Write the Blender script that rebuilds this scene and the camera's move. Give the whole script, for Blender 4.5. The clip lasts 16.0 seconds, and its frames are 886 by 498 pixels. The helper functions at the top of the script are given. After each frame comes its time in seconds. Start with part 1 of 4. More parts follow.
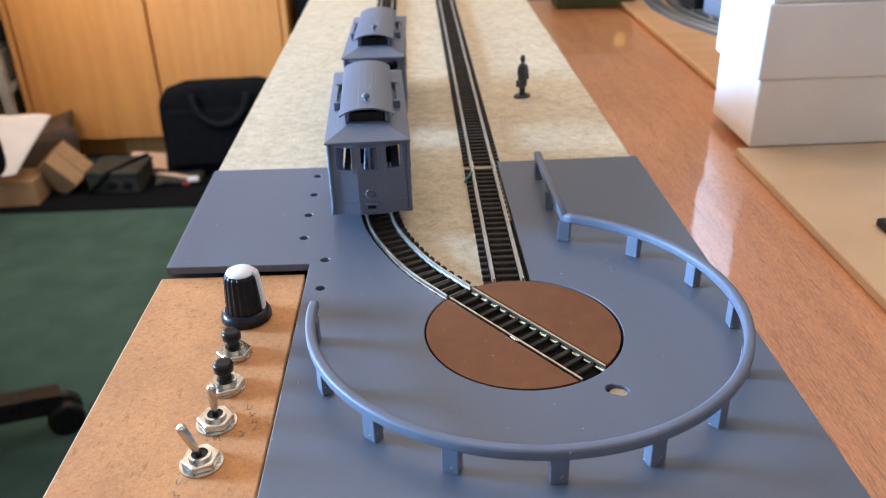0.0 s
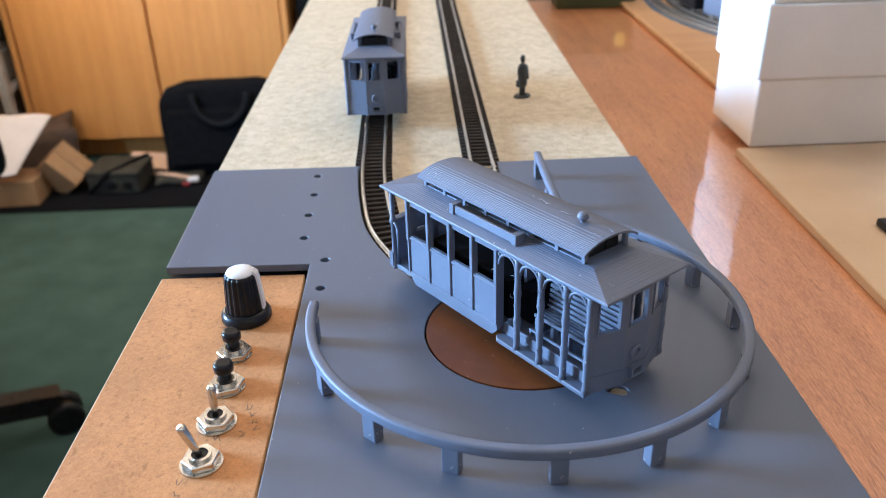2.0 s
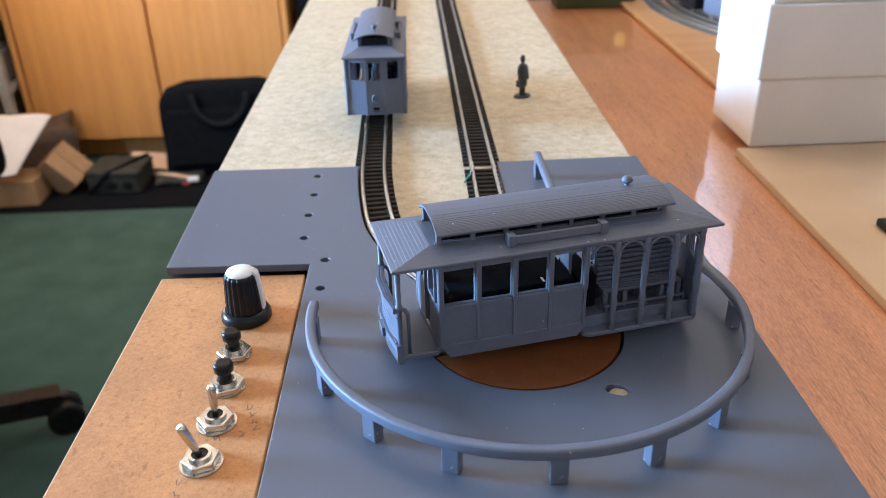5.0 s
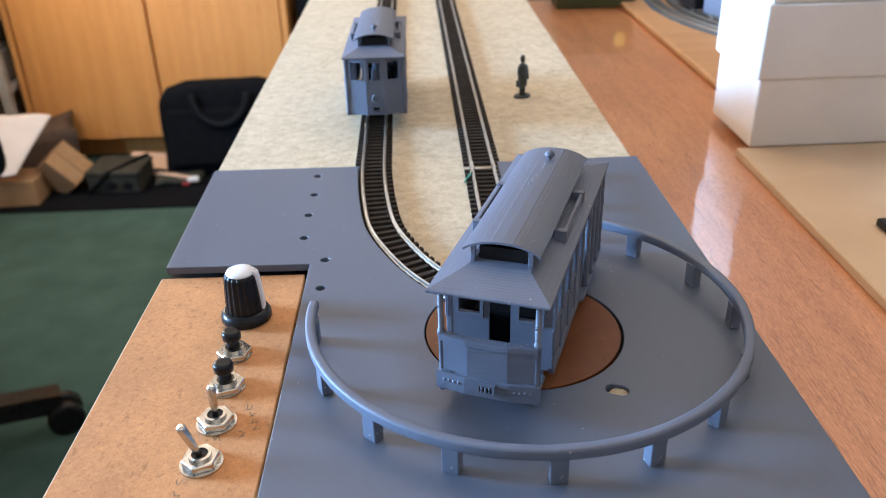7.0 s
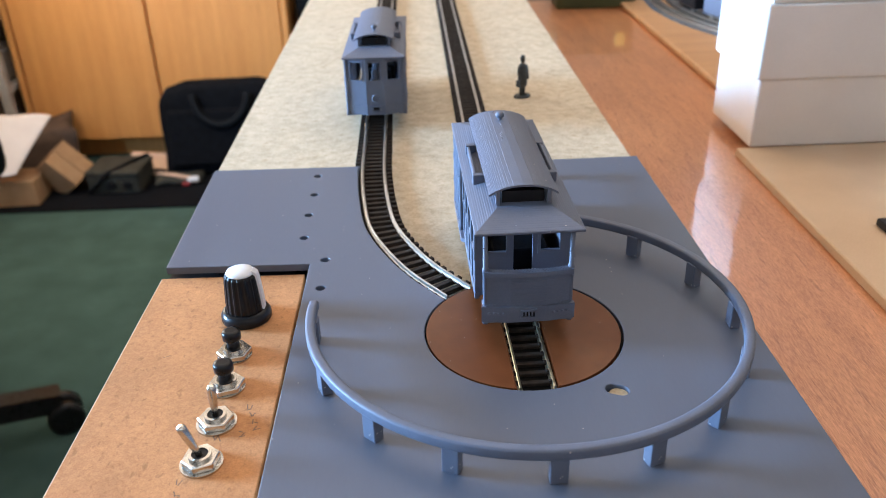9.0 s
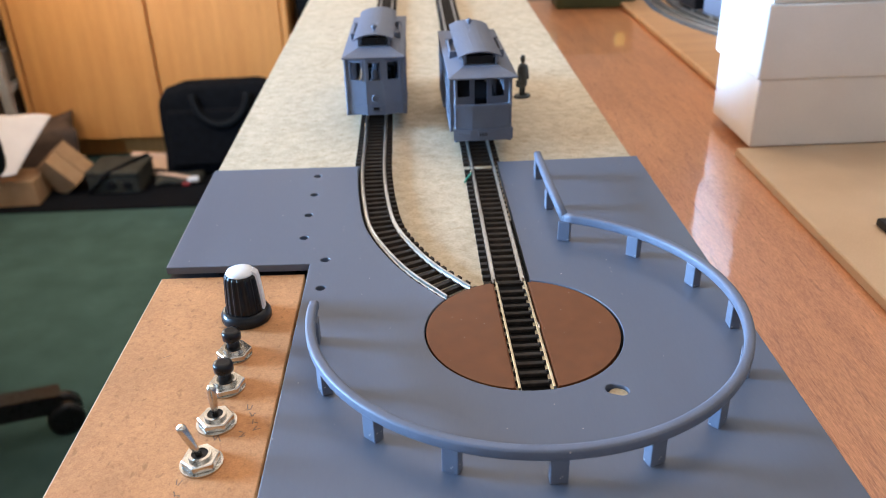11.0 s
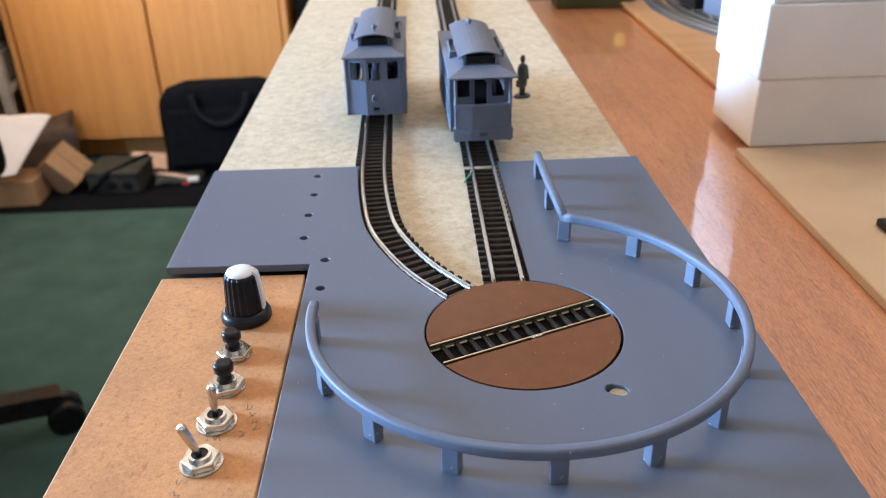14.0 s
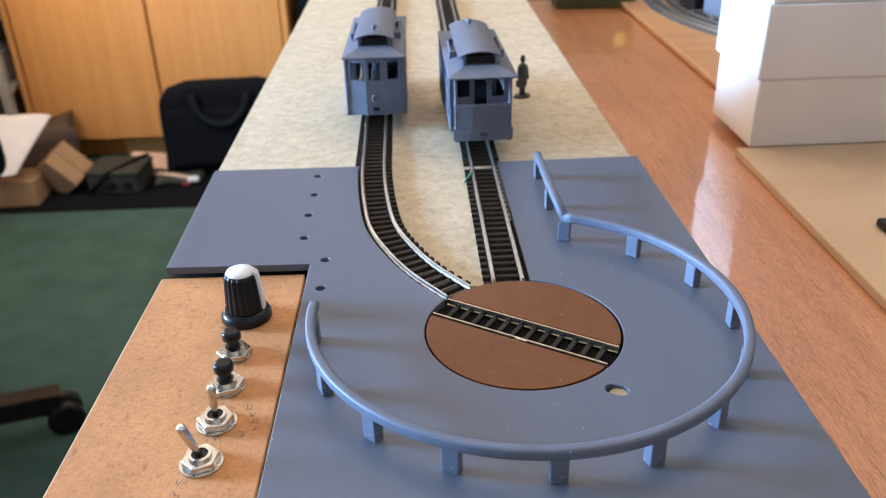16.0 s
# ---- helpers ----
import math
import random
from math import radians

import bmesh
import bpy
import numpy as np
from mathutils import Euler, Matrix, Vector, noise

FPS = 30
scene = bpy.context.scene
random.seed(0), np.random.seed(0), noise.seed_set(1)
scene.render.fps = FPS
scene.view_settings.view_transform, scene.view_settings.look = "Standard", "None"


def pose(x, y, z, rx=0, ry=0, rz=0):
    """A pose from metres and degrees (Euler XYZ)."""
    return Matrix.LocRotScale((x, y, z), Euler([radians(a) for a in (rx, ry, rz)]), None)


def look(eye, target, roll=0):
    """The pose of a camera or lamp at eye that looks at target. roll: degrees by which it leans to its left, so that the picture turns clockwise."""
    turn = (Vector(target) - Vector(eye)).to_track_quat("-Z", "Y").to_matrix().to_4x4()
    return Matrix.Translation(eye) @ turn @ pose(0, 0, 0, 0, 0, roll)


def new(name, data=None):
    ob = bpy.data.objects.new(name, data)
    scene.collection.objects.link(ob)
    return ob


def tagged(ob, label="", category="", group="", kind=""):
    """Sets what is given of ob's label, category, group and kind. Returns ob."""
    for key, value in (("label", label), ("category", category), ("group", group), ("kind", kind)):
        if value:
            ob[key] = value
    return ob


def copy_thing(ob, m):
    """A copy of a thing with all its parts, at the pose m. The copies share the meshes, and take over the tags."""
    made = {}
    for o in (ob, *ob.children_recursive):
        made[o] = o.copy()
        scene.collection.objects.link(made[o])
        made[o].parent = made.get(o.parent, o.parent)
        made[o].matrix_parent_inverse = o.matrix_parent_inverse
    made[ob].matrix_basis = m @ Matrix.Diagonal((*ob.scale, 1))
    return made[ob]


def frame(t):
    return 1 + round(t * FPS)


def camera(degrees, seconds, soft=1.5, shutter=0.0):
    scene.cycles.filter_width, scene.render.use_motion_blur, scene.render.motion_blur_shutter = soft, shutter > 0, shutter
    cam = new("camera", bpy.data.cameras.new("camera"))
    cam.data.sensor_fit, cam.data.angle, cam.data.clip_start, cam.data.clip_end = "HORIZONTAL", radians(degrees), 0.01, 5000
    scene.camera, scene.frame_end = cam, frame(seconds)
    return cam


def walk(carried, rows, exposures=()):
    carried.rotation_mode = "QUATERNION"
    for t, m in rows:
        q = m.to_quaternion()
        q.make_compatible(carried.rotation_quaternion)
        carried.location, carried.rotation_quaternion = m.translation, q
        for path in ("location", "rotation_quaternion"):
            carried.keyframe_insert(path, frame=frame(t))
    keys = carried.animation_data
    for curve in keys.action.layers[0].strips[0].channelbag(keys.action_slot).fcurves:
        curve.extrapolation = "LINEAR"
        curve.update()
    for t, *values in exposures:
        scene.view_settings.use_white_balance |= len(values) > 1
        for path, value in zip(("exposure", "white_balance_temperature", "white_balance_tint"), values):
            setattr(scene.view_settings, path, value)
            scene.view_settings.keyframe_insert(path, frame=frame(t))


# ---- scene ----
cam = camera(57.383, 16.0, soft=0.75)
VIEW = look((-0.02864, -0.20575, 0.13679), (-0.0066, 0.67912, -0.32853), -1.578)
walk(cam, [(0, VIEW), (16, VIEW)])
cam.data.dof.use_dof = True
cam.data.dof.focus_distance = 0.235
cam.data.dof.aperture_fstop = 22.0
scene.view_settings.exposure = 0.0

# ---------------------------------------------------------------- light
world = bpy.data.worlds.new("world")
scene.world = world
world.use_nodes = True
sky = world.node_tree.nodes.new("ShaderNodeTexSky")
sky.sky_type = "NISHITA"
sky.sun_disc = False
sky.sun_elevation, sky.sun_rotation = radians(42), radians(60)
world.node_tree.links.new(sky.outputs[0], world.node_tree.nodes["Background"].inputs[0])
world.node_tree.nodes["Background"].inputs[1].default_value = 0.12

FLOOR = -0.75
CEIL = 1.65
ROOM = (-1.33, 2.2, -0.58, 2.62)          # x0, x1, y0, y1
WIN = (0.05, 0.48, 0.04, 0.42)          # low window in the west wall: y0, y1, z0, z1
SIDE_FILL = (1.20, 1.90, 0.0, 0.95)        # further opening in the west wall, for an added fill lamp
SOUTH_FILL = (-0.20, 0.65, 0.20, 0.80)     # opening for an added fill lamp behind the table: x0, x1, z0, z1
NORTH_FILL = (-0.60, 0.35, 0.80, 1.50)     # opening for an added back light in the far wall: x0, x1, z0, z1
ROOF_FILL = (-1.20, 1.10, 0.25, 2.15)     # ceiling opening for an added overhead fill lamp: x0, x1, y0, y1


# serves the low west window and the added fill lamps
def area_lamp(m, sx, sy, power, colour):
    lamp = bpy.data.lights.new("area_light", "AREA")
    lamp.shape, lamp.size, lamp.size_y = "RECTANGLE", sx, sy
    lamp.energy, lamp.color = power, colour
    new("area_light", lamp).matrix_world = m


area_lamp(look((ROOM[0] - 0.02, (WIN[0] + WIN[1]) / 2, (WIN[2] + WIN[3]) / 2), (0, (WIN[0] + WIN[1]) / 2, 0.05)), WIN[1] - WIN[0], WIN[3] - WIN[2], 122, (0.33, 0.60, 1.0))
# added warm fill for the cabinet, from no known source
area_lamp(look((ROOM[0] - 0.02, 1.55, 0.475), (0, 1.62, 0.2)), 0.7, 0.95, 30, (1.0, 0.86, 0.68))
# added overhead fill in place of unknown ambient light
area_lamp(pose((ROOF_FILL[0] + ROOF_FILL[1]) / 2, (ROOF_FILL[2] + ROOF_FILL[3]) / 2, CEIL + 0.02), ROOF_FILL[1] - ROOF_FILL[0], ROOF_FILL[3] - ROOF_FILL[2], 28, (1.0, 0.79, 0.58))

# added fill for the faces turned to the camera
area_lamp(look((0.225, ROOM[2] - 0.02, 0.50), (0.15, 0, 0.35)), 0.85, 0.6, 1.6, (1.0, 0.89, 0.78))
# added back light that brightens roofs and rails
area_lamp(look((-0.125, ROOM[3] + 0.02, 1.15), (-0.05, 0.1, 0.2)), 0.95, 0.7, 3.4, (1.0, 0.86, 0.72))


# ---------------------------------------------------------------- materials
def material(name, c1, c2, rough=0.5, scale=40, stretch=(1, 1, 1), fine=400, fine_mix=0.25, bump=0.1, bump_scale=None, metal=0.0,
             coat=0.0, detail=6, rough_var=0.1, layers=0.0, ramp=(0.35, 0.68), specular=0.5, per_object=0.0, specks=0.0, speck_scale=330, cloud=0.0, bands="Z", flecks=0.0, fleck_scale=300, fleck_colour=(0.1, 0.04, 0.015), fleck_stretch=(1, 1, 1), layer_strength=0.22):
    m = bpy.data.materials.new(name)
    m.use_nodes = True
    nt = m.node_tree
    N, L = nt.nodes, nt.links
    bsdf = N["Principled BSDF"]
    co = N.new("ShaderNodeTexCoord")
    mp = N.new("ShaderNodeMapping")
    mp.inputs["Scale"].default_value = stretch
    L.new(co.outputs["Object"], mp.inputs["Vector"])
    n1 = N.new("ShaderNodeTexNoise")
    n1.inputs["Scale"].default_value, n1.inputs["Detail"].default_value = scale, detail
    L.new(mp.outputs[0], n1.inputs["Vector"])
    n2 = N.new("ShaderNodeTexNoise")
    n2.inputs["Scale"].default_value, n2.inputs["Detail"].default_value = fine, 3
    L.new(mp.outputs[0], n2.inputs["Vector"])
    mx = N.new("ShaderNodeMix")
    mx.data_type = "FLOAT"
    mx.inputs[0].default_value = fine_mix
    L.new(n1.outputs[0], mx.inputs[2])
    L.new(n2.outputs[0], mx.inputs[3])
    cr = N.new("ShaderNodeValToRGB")
    cr.color_ramp.elements[0].position, cr.color_ramp.elements[1].position = ramp
    cr.color_ramp.elements[0].color = (*c1, 1)
    cr.color_ramp.elements[1].color = (*c2, 1)
    L.new(mx.outputs[0], cr.inputs[0])
    out = cr.outputs[0]
    if per_object:
        oi = N.new("ShaderNodeObjectInfo")
        hv = N.new("ShaderNodeHueSaturation")
        mr = N.new("ShaderNodeMapRange")
        mr.inputs[3].default_value, mr.inputs[4].default_value = 1 - per_object, 1 + per_object
        L.new(oi.outputs["Random"], mr.inputs[0])
        L.new(mr.outputs[0], hv.inputs["Value"])
        L.new(out, hv.inputs["Color"])
        out = hv.outputs[0]
    if cloud:                                # broad uneven tone
        cn = N.new("ShaderNodeTexNoise")
        cn.inputs["Scale"].default_value, cn.inputs["Detail"].default_value = 45, 5
        L.new(co.outputs["Object"], cn.inputs["Vector"])
        cm = N.new("ShaderNodeMapRange")
        cm.inputs[1].default_value, cm.inputs[2].default_value = 0.3, 0.7
        cm.inputs[3].default_value, cm.inputs[4].default_value = 1 - cloud, 1 + cloud * 0.5
        L.new(cn.outputs[0], cm.inputs[0])
        ch = N.new("ShaderNodeHueSaturation")
        L.new(cm.outputs[0], ch.inputs["Value"])
        L.new(out, ch.inputs["Color"])
        out = ch.outputs[0]
    if flecks:                               # dark fibres in the board
        fm = N.new("ShaderNodeMapping")
        fm.inputs["Scale"].default_value = fleck_stretch
        L.new(co.outputs["Object"], fm.inputs["Vector"])
        fn = N.new("ShaderNodeTexNoise")
        fn.inputs["Scale"].default_value, fn.inputs["Detail"].default_value, fn.inputs["Distortion"].default_value = fleck_scale, 3, 0.5
        L.new(fm.outputs[0], fn.inputs["Vector"])
        fr = N.new("ShaderNodeMapRange")
        fr.inputs[1].default_value, fr.inputs[2].default_value = 0.60, 0.72
        fr.inputs[3].default_value, fr.inputs[4].default_value = 0.0, flecks
        L.new(fn.outputs[0], fr.inputs[0])
        fx = N.new("ShaderNodeMix")
        fx.data_type = "RGBA"
        fx.inputs[7].default_value = (*fleck_colour, 1)
        L.new(fr.outputs[0], fx.inputs[0])
        L.new(out, fx.inputs[6])
        out = fx.outputs[2]
    if specks:                               # sparse pale dust
        vo = N.new("ShaderNodeTexVoronoi")
        vo.inputs["Scale"].default_value = speck_scale
        L.new(co.outputs["Object"], vo.inputs["Vector"])
        near = N.new("ShaderNodeMath")
        near.operation = "LESS_THAN"
        near.inputs[1].default_value = 0.10
        L.new(vo.outputs["Distance"], near.inputs[0])
        sep = N.new("ShaderNodeSeparateColor")
        L.new(vo.outputs["Color"], sep.inputs[0])
        pick = N.new("ShaderNodeMath")
        pick.operation = "LESS_THAN"
        pick.inputs[1].default_value = specks
        L.new(sep.outputs[0], pick.inputs[0])
        both = N.new("ShaderNodeMath")
        both.operation = "MULTIPLY"
        L.new(near.outputs[0], both.inputs[0])
        L.new(pick.outputs[0], both.inputs[1])
        dm = N.new("ShaderNodeMix")
        dm.data_type = "RGBA"
        dm.inputs[7].default_value = (0.45, 0.40, 0.37, 1)
        L.new(both.outputs[0], dm.inputs[0])
        L.new(out, dm.inputs[6])
        out = dm.outputs[2]
    L.new(out, bsdf.inputs["Base Color"])
    rr = N.new("ShaderNodeMapRange")
    rr.inputs[3].default_value, rr.inputs[4].default_value = max(0.02, rough - rough_var), min(1, rough + rough_var)
    L.new(n1.outputs[0], rr.inputs[0])
    L.new(rr.outputs[0], bsdf.inputs["Roughness"])
    bsdf.inputs["Metallic"].default_value = metal
    bsdf.inputs["Coat Weight"].default_value = coat
    bsdf.inputs["Coat Roughness"].default_value = 0.05
    bsdf.inputs["Coat IOR"].default_value = 1.9
    bsdf.inputs["Specular IOR Level"].default_value = specular
    if bump or layers:
        bp = N.new("ShaderNodeBump")
        bp.inputs["Strength"].default_value = bump
        bp.inputs["Distance"].default_value = bump_scale or 0.3 / fine
        L.new(mx.outputs[0], bp.inputs["Height"])
        last = bp
        if layers:
            wv = N.new("ShaderNodeTexWave")
            wv.bands_direction = bands
            wv.inputs["Scale"].default_value = 0.314 / layers
            wv.inputs["Distortion"].default_value = 0.4
            L.new(co.outputs["Object"], wv.inputs["Vector"])
            b2 = N.new("ShaderNodeBump")
            b2.inputs["Strength"].default_value = layer_strength
            b2.inputs["Distance"].default_value = layers * 0.35
            L.new(wv.outputs[1], b2.inputs["Height"])
            L.new(bp.outputs[0], b2.inputs["Normal"])
            last = b2
        L.new(last.outputs[0], bsdf.inputs["Normal"])
        if coat:                             # lacquer flows in faint waves over the grain
            wn = N.new("ShaderNodeTexNoise")
            wn.inputs["Scale"].default_value, wn.inputs["Detail"].default_value = 8, 4
            L.new(mp.outputs[0], wn.inputs["Vector"])
            wb = N.new("ShaderNodeBump")
            wb.inputs["Strength"].default_value, wb.inputs["Distance"].default_value = 0.25, 0.0012
            L.new(wn.outputs[0], wb.inputs["Height"])
            L.new(wb.outputs[0], bsdf.inputs["Coat Normal"])
    return m


GREY_PLA = material("grey_printed_plastic", (0.100, 0.117, 0.162), (0.122, 0.140, 0.190), 0.5, 90, fine=1300, bump=0.55, layers=0.0005, layer_strength=0.15, bump_scale=0.0002, specks=0.07, speck_scale=420)
DECK_PLA = material("grey_plate_plastic", (0.083, 0.099, 0.136), (0.095, 0.112, 0.150), 0.44, 60, (1, 0.15, 1), fine=1500, bump=0.08, bump_scale=0.0001, specks=0.035, speck_scale=520)
BROWN_PLA = material("brown_printed_plastic", (0.132, 0.041, 0.013), (0.172, 0.056, 0.019), 0.36, 160, fine=2600, bump=0.12, bump_scale=0.0001, specks=0.10, speck_scale=700, specular=0.24, layers=0.0005, bands="DIAGONAL", layer_strength=0.035)
SOFTBOARD = material("cream_fibreboard", (0.43, 0.335, 0.22), (0.635, 0.525, 0.375), 0.95, 210, fine=900, fine_mix=0.4, ramp=(0.30, 0.62), cloud=0.07, bump=0.7, bump_scale=0.0006, detail=6, specular=0.1, flecks=0.35, fleck_scale=230, fleck_colour=(0.34, 0.22, 0.11))
HARDBOARD = material("tan_hardboard", (0.38, 0.152, 0.056), (0.61, 0.288, 0.118), 0.75, 700, fine=2400, fine_mix=0.5, ramp=(0.22, 0.66), cloud=0.16, bump=0.12, bump_scale=0.0002, detail=8, specular=0.25, flecks=0.42, fleck_scale=560, fleck_colour=(0.16, 0.065, 0.025), fleck_stretch=(1, 0.6, 1))
PALE_EDGE = material("pale_cut_edge", (0.62, 0.50, 0.36), (0.75, 0.64, 0.50), 0.9, 300, fine=1500)
TABLE_WOOD = material("polished_red_wood", (0.38, 0.125, 0.046), (0.80, 0.350, 0.155), 0.42, 14, (7, 0.9, 7), fine=330, fine_mix=0.6, ramp=(0.28, 0.68), bump=0.12, bump_scale=0.0003, coat=1.0, detail=9, rough_var=0.06, flecks=0.55, fleck_scale=150, fleck_colour=(0.20, 0.055, 0.018), fleck_stretch=(4.5, 0.35, 4.5))
BEECH = material("light_beech_veneer", (0.59, 0.258, 0.074), (0.73, 0.352, 0.114), 0.42, 5, (9, 9, 0.5), fine=60, fine_mix=0.4, bump=0.05, bump_scale=0.0005)
MDF = material("beige_mdf", (0.60, 0.415, 0.265), (0.69, 0.495, 0.325), 0.8, 30, fine=1200, fine_mix=0.4, bump=0.1)
CARPET = material("green_carpet", (0.038, 0.073, 0.065), (0.068, 0.122, 0.110), 1.0, 12, fine=500, fine_mix=0.5, bump=1.0, bump_scale=0.004, specular=0.05)
RAIL_STEEL = material("nickel_rail", (0.40, 0.385, 0.36), (0.56, 0.545, 0.51), 0.38, 200, metal=1.0, bump=0.05, rough_var=0.12)
BRASS_RAIL = material("tarnished_brass_rail", (0.40, 0.345, 0.24), (0.55, 0.49, 0.37), 0.32, 200, metal=1.0, bump=0.05, rough_var=0.12)
SLEEPER = material("dark_brown_sleeper", (0.016, 0.012, 0.0095), (0.033, 0.025, 0.020), 0.6, 600, fine=2500, bump=0.3, per_object=0.25, specular=0.2)
POST_PLA = material("rough_grey_plastic", (0.100, 0.117, 0.162), (0.122, 0.140, 0.190), 0.5, 90, fine=1300, bump=0.55, layers=0.0005, layer_strength=0.1, bump_scale=0.0002, specks=0.95, speck_scale=480)
# near-black that paints the shade in the track gaps
GAP_SHADE = material("gap_shade_black", (0.004, 0.0035, 0.003), (0.008, 0.007, 0.006), 0.8, 300, specular=0.1)
CHROME = material("nickel_plate", (0.48, 0.46, 0.42), (0.64, 0.61, 0.56), 0.24, 300, metal=1.0, bump=0.05, rough_var=0.08)
BLACK_PLASTIC = material("black_plastic", (0.006, 0.006, 0.007), (0.011, 0.011, 0.012), 0.30, 200, fine=2000, bump=0.05, specular=0.25)
WHITE_PLASTIC = material("white_plastic", (0.70, 0.70, 0.72), (0.78, 0.78, 0.80), 0.35, 200, bump=0.03)
CARTON = material("white_card", (0.70, 0.655, 0.615), (0.76, 0.715, 0.67), 0.6, 30, fine=700, bump=0.08)
# dark brown for unseen walls, to cut bounce and table reflections
LOW_BOUNCE = material("low_bounce_brown", (0.24, 0.17, 0.11), (0.28, 0.20, 0.13), 0.9, 4, fine=120, bump=0.1, bump_scale=0.001)
WALL_PAINT = material("cream_wall_paint", (0.70, 0.57, 0.42), (0.76, 0.63, 0.47), 0.9, 4, fine=120, bump=0.1, bump_scale=0.001)
CEIL_PAINT = material("white_ceiling_paint", (0.78, 0.72, 0.64), (0.83, 0.77, 0.69), 0.9, 4, fine=120, bump=0.1, bump_scale=0.001)
BLACK_CLOTH = material("black_nylon", (0.003, 0.0035, 0.005), (0.007, 0.008, 0.011), 0.8, 60, fine=900, bump=0.4, bump_scale=0.001, specular=0.06)
CARD = material("brown_cardboard", (0.33, 0.19, 0.095), (0.42, 0.26, 0.14), 0.85, 30, fine=500, bump=0.15)
PAPER = material("white_paper", (0.68, 0.62, 0.60), (0.78, 0.72, 0.70), 0.8, 20, fine=300, bump=0.05)
DARK_MIX = material("dark_grey_green_fabric", (0.035, 0.035, 0.028), (0.085, 0.082, 0.068), 0.8, 18, fine=250, bump=0.4, bump_scale=0.002)
OLIVE = material("olive_green_paint", (0.045, 0.055, 0.015), (0.07, 0.08, 0.025), 0.6, 30, fine=400)
FIG_DARK = material("dark_painted_pewter", (0.012, 0.015, 0.014), (0.045, 0.045, 0.04), 0.55, 500, fine=2500, bump=0.2)
PENCIL = material("pencil_grey", (0.13, 0.075, 0.042), (0.20, 0.115, 0.062), 0.6, 300)
TRACK_GREY = material("grey_ballasted_track", (0.035, 0.04, 0.045), (0.09, 0.10, 0.11), 0.6, 120, fine=900, bump=0.3)
GREEN_WIRE = material("green_wire_cover", (0.01, 0.16, 0.10), (0.02, 0.22, 0.14), 0.4)
RED = material("red_plastic", (0.25, 0.02, 0.025), (0.32, 0.03, 0.035), 0.5)
YELLOW = material("yellow_plastic", (0.62, 0.40, 0.05), (0.70, 0.47, 0.08), 0.5)
BROWN_CLOTH = material("dark_brown_cloth", (0.05, 0.03, 0.022), (0.11, 0.07, 0.05), 0.85, 25, fine=300, bump=0.4, bump_scale=0.002)
PINK_BEIGE = material("pale_beige_card", (0.50, 0.33, 0.24), (0.58, 0.40, 0.30), 0.8, 30)
WINDOW_WHITE = material("white_window_paint", (0.74, 0.73, 0.70), (0.80, 0.79, 0.76), 0.4, 20)


# ---------------------------------------------------------------- mesh helpers
MM = 0.001


def box(bm, x0, x1, y0, y1, z0, z1, m=None):
    vs = [bm.verts.new(v) for v in ((x0, y0, z0), (x1, y0, z0), (x1, y1, z0), (x0, y1, z0), (x0, y0, z1), (x1, y0, z1), (x1, y1, z1), (x0, y1, z1))]
    for f in ((3, 2, 1, 0), (4, 5, 6, 7), (0, 1, 5, 4), (1, 2, 6, 5), (2, 3, 7, 6), (3, 0, 4, 7)):
        bm.faces.new([vs[i] for i in f])
    if m is not None:
        for v in vs:
            v.co = m @ v.co
    return bm


def rounded(bm, r, seg=2):
    bmesh.ops.bevel(bm, geom=list(bm.edges), offset=r, segments=seg, profile=0.5, affect="EDGES", clamp_overlap=True)
    return bm


def lathe(bm, profile, seg=24, m=None, smooth=True):
    """Turns a profile of (radius, height) round z, with closed ends."""
    rings = []
    for r, z in profile:
        rings.append([bm.verts.new((r * math.cos(2 * math.pi * i / seg), r * math.sin(2 * math.pi * i / seg), z)) for i in range(seg)])
    for a, b in zip(rings, rings[1:]):
        for i in range(seg):
            f = bm.faces.new((a[i], a[(i + 1) % seg], b[(i + 1) % seg], b[i]))
            f.smooth = smooth
    bm.faces.new(rings[0][::-1])
    bm.faces.new(rings[-1])
    if m is not None:
        for ring in rings:
            for v in ring:
                v.co = m @ v.co
    return bm


def sweep(bm, pts, section, closed=False, smooth=False):
    """Carries a section of (side, up) along points; side is to the right of the way."""
    pts = [Vector(p) for p in pts]
    n, rings = len(pts), []
    for i, p in enumerate(pts):
        a = pts[(i - 1) % n] if closed or i else pts[0]
        b = pts[(i + 1) % n] if closed or i < n - 1 else pts[-1]
        d = (b - a).normalized()
        side = d.cross(Vector((0, 0, 1)))
        side = side.normalized() if side.length > 1e-6 else Vector((1, 0, 0))
        up = side.cross(d)
        rings.append([bm.verts.new(p + side * s + up * u) for s, u in section])
    k = len(section)
    pairs = list(zip(rings, rings[1:])) + ([(rings[-1], rings[0])] if closed else [])
    for a, b in pairs:
        for j in range(k):
            f = bm.faces.new((a[j], a[(j + 1) % k], b[(j + 1) % k], b[j]))
            f.smooth = smooth
    if not closed:
        bm.faces.new(rings[0][::-1])
        bm.faces.new(rings[-1])
    return bm


def tube(bm, pts, r, seg=8):
    return sweep(bm, pts, [(r * math.cos(2 * math.pi * i / seg), r * math.sin(2 * math.pi * i / seg)) for i in range(seg)], smooth=True)


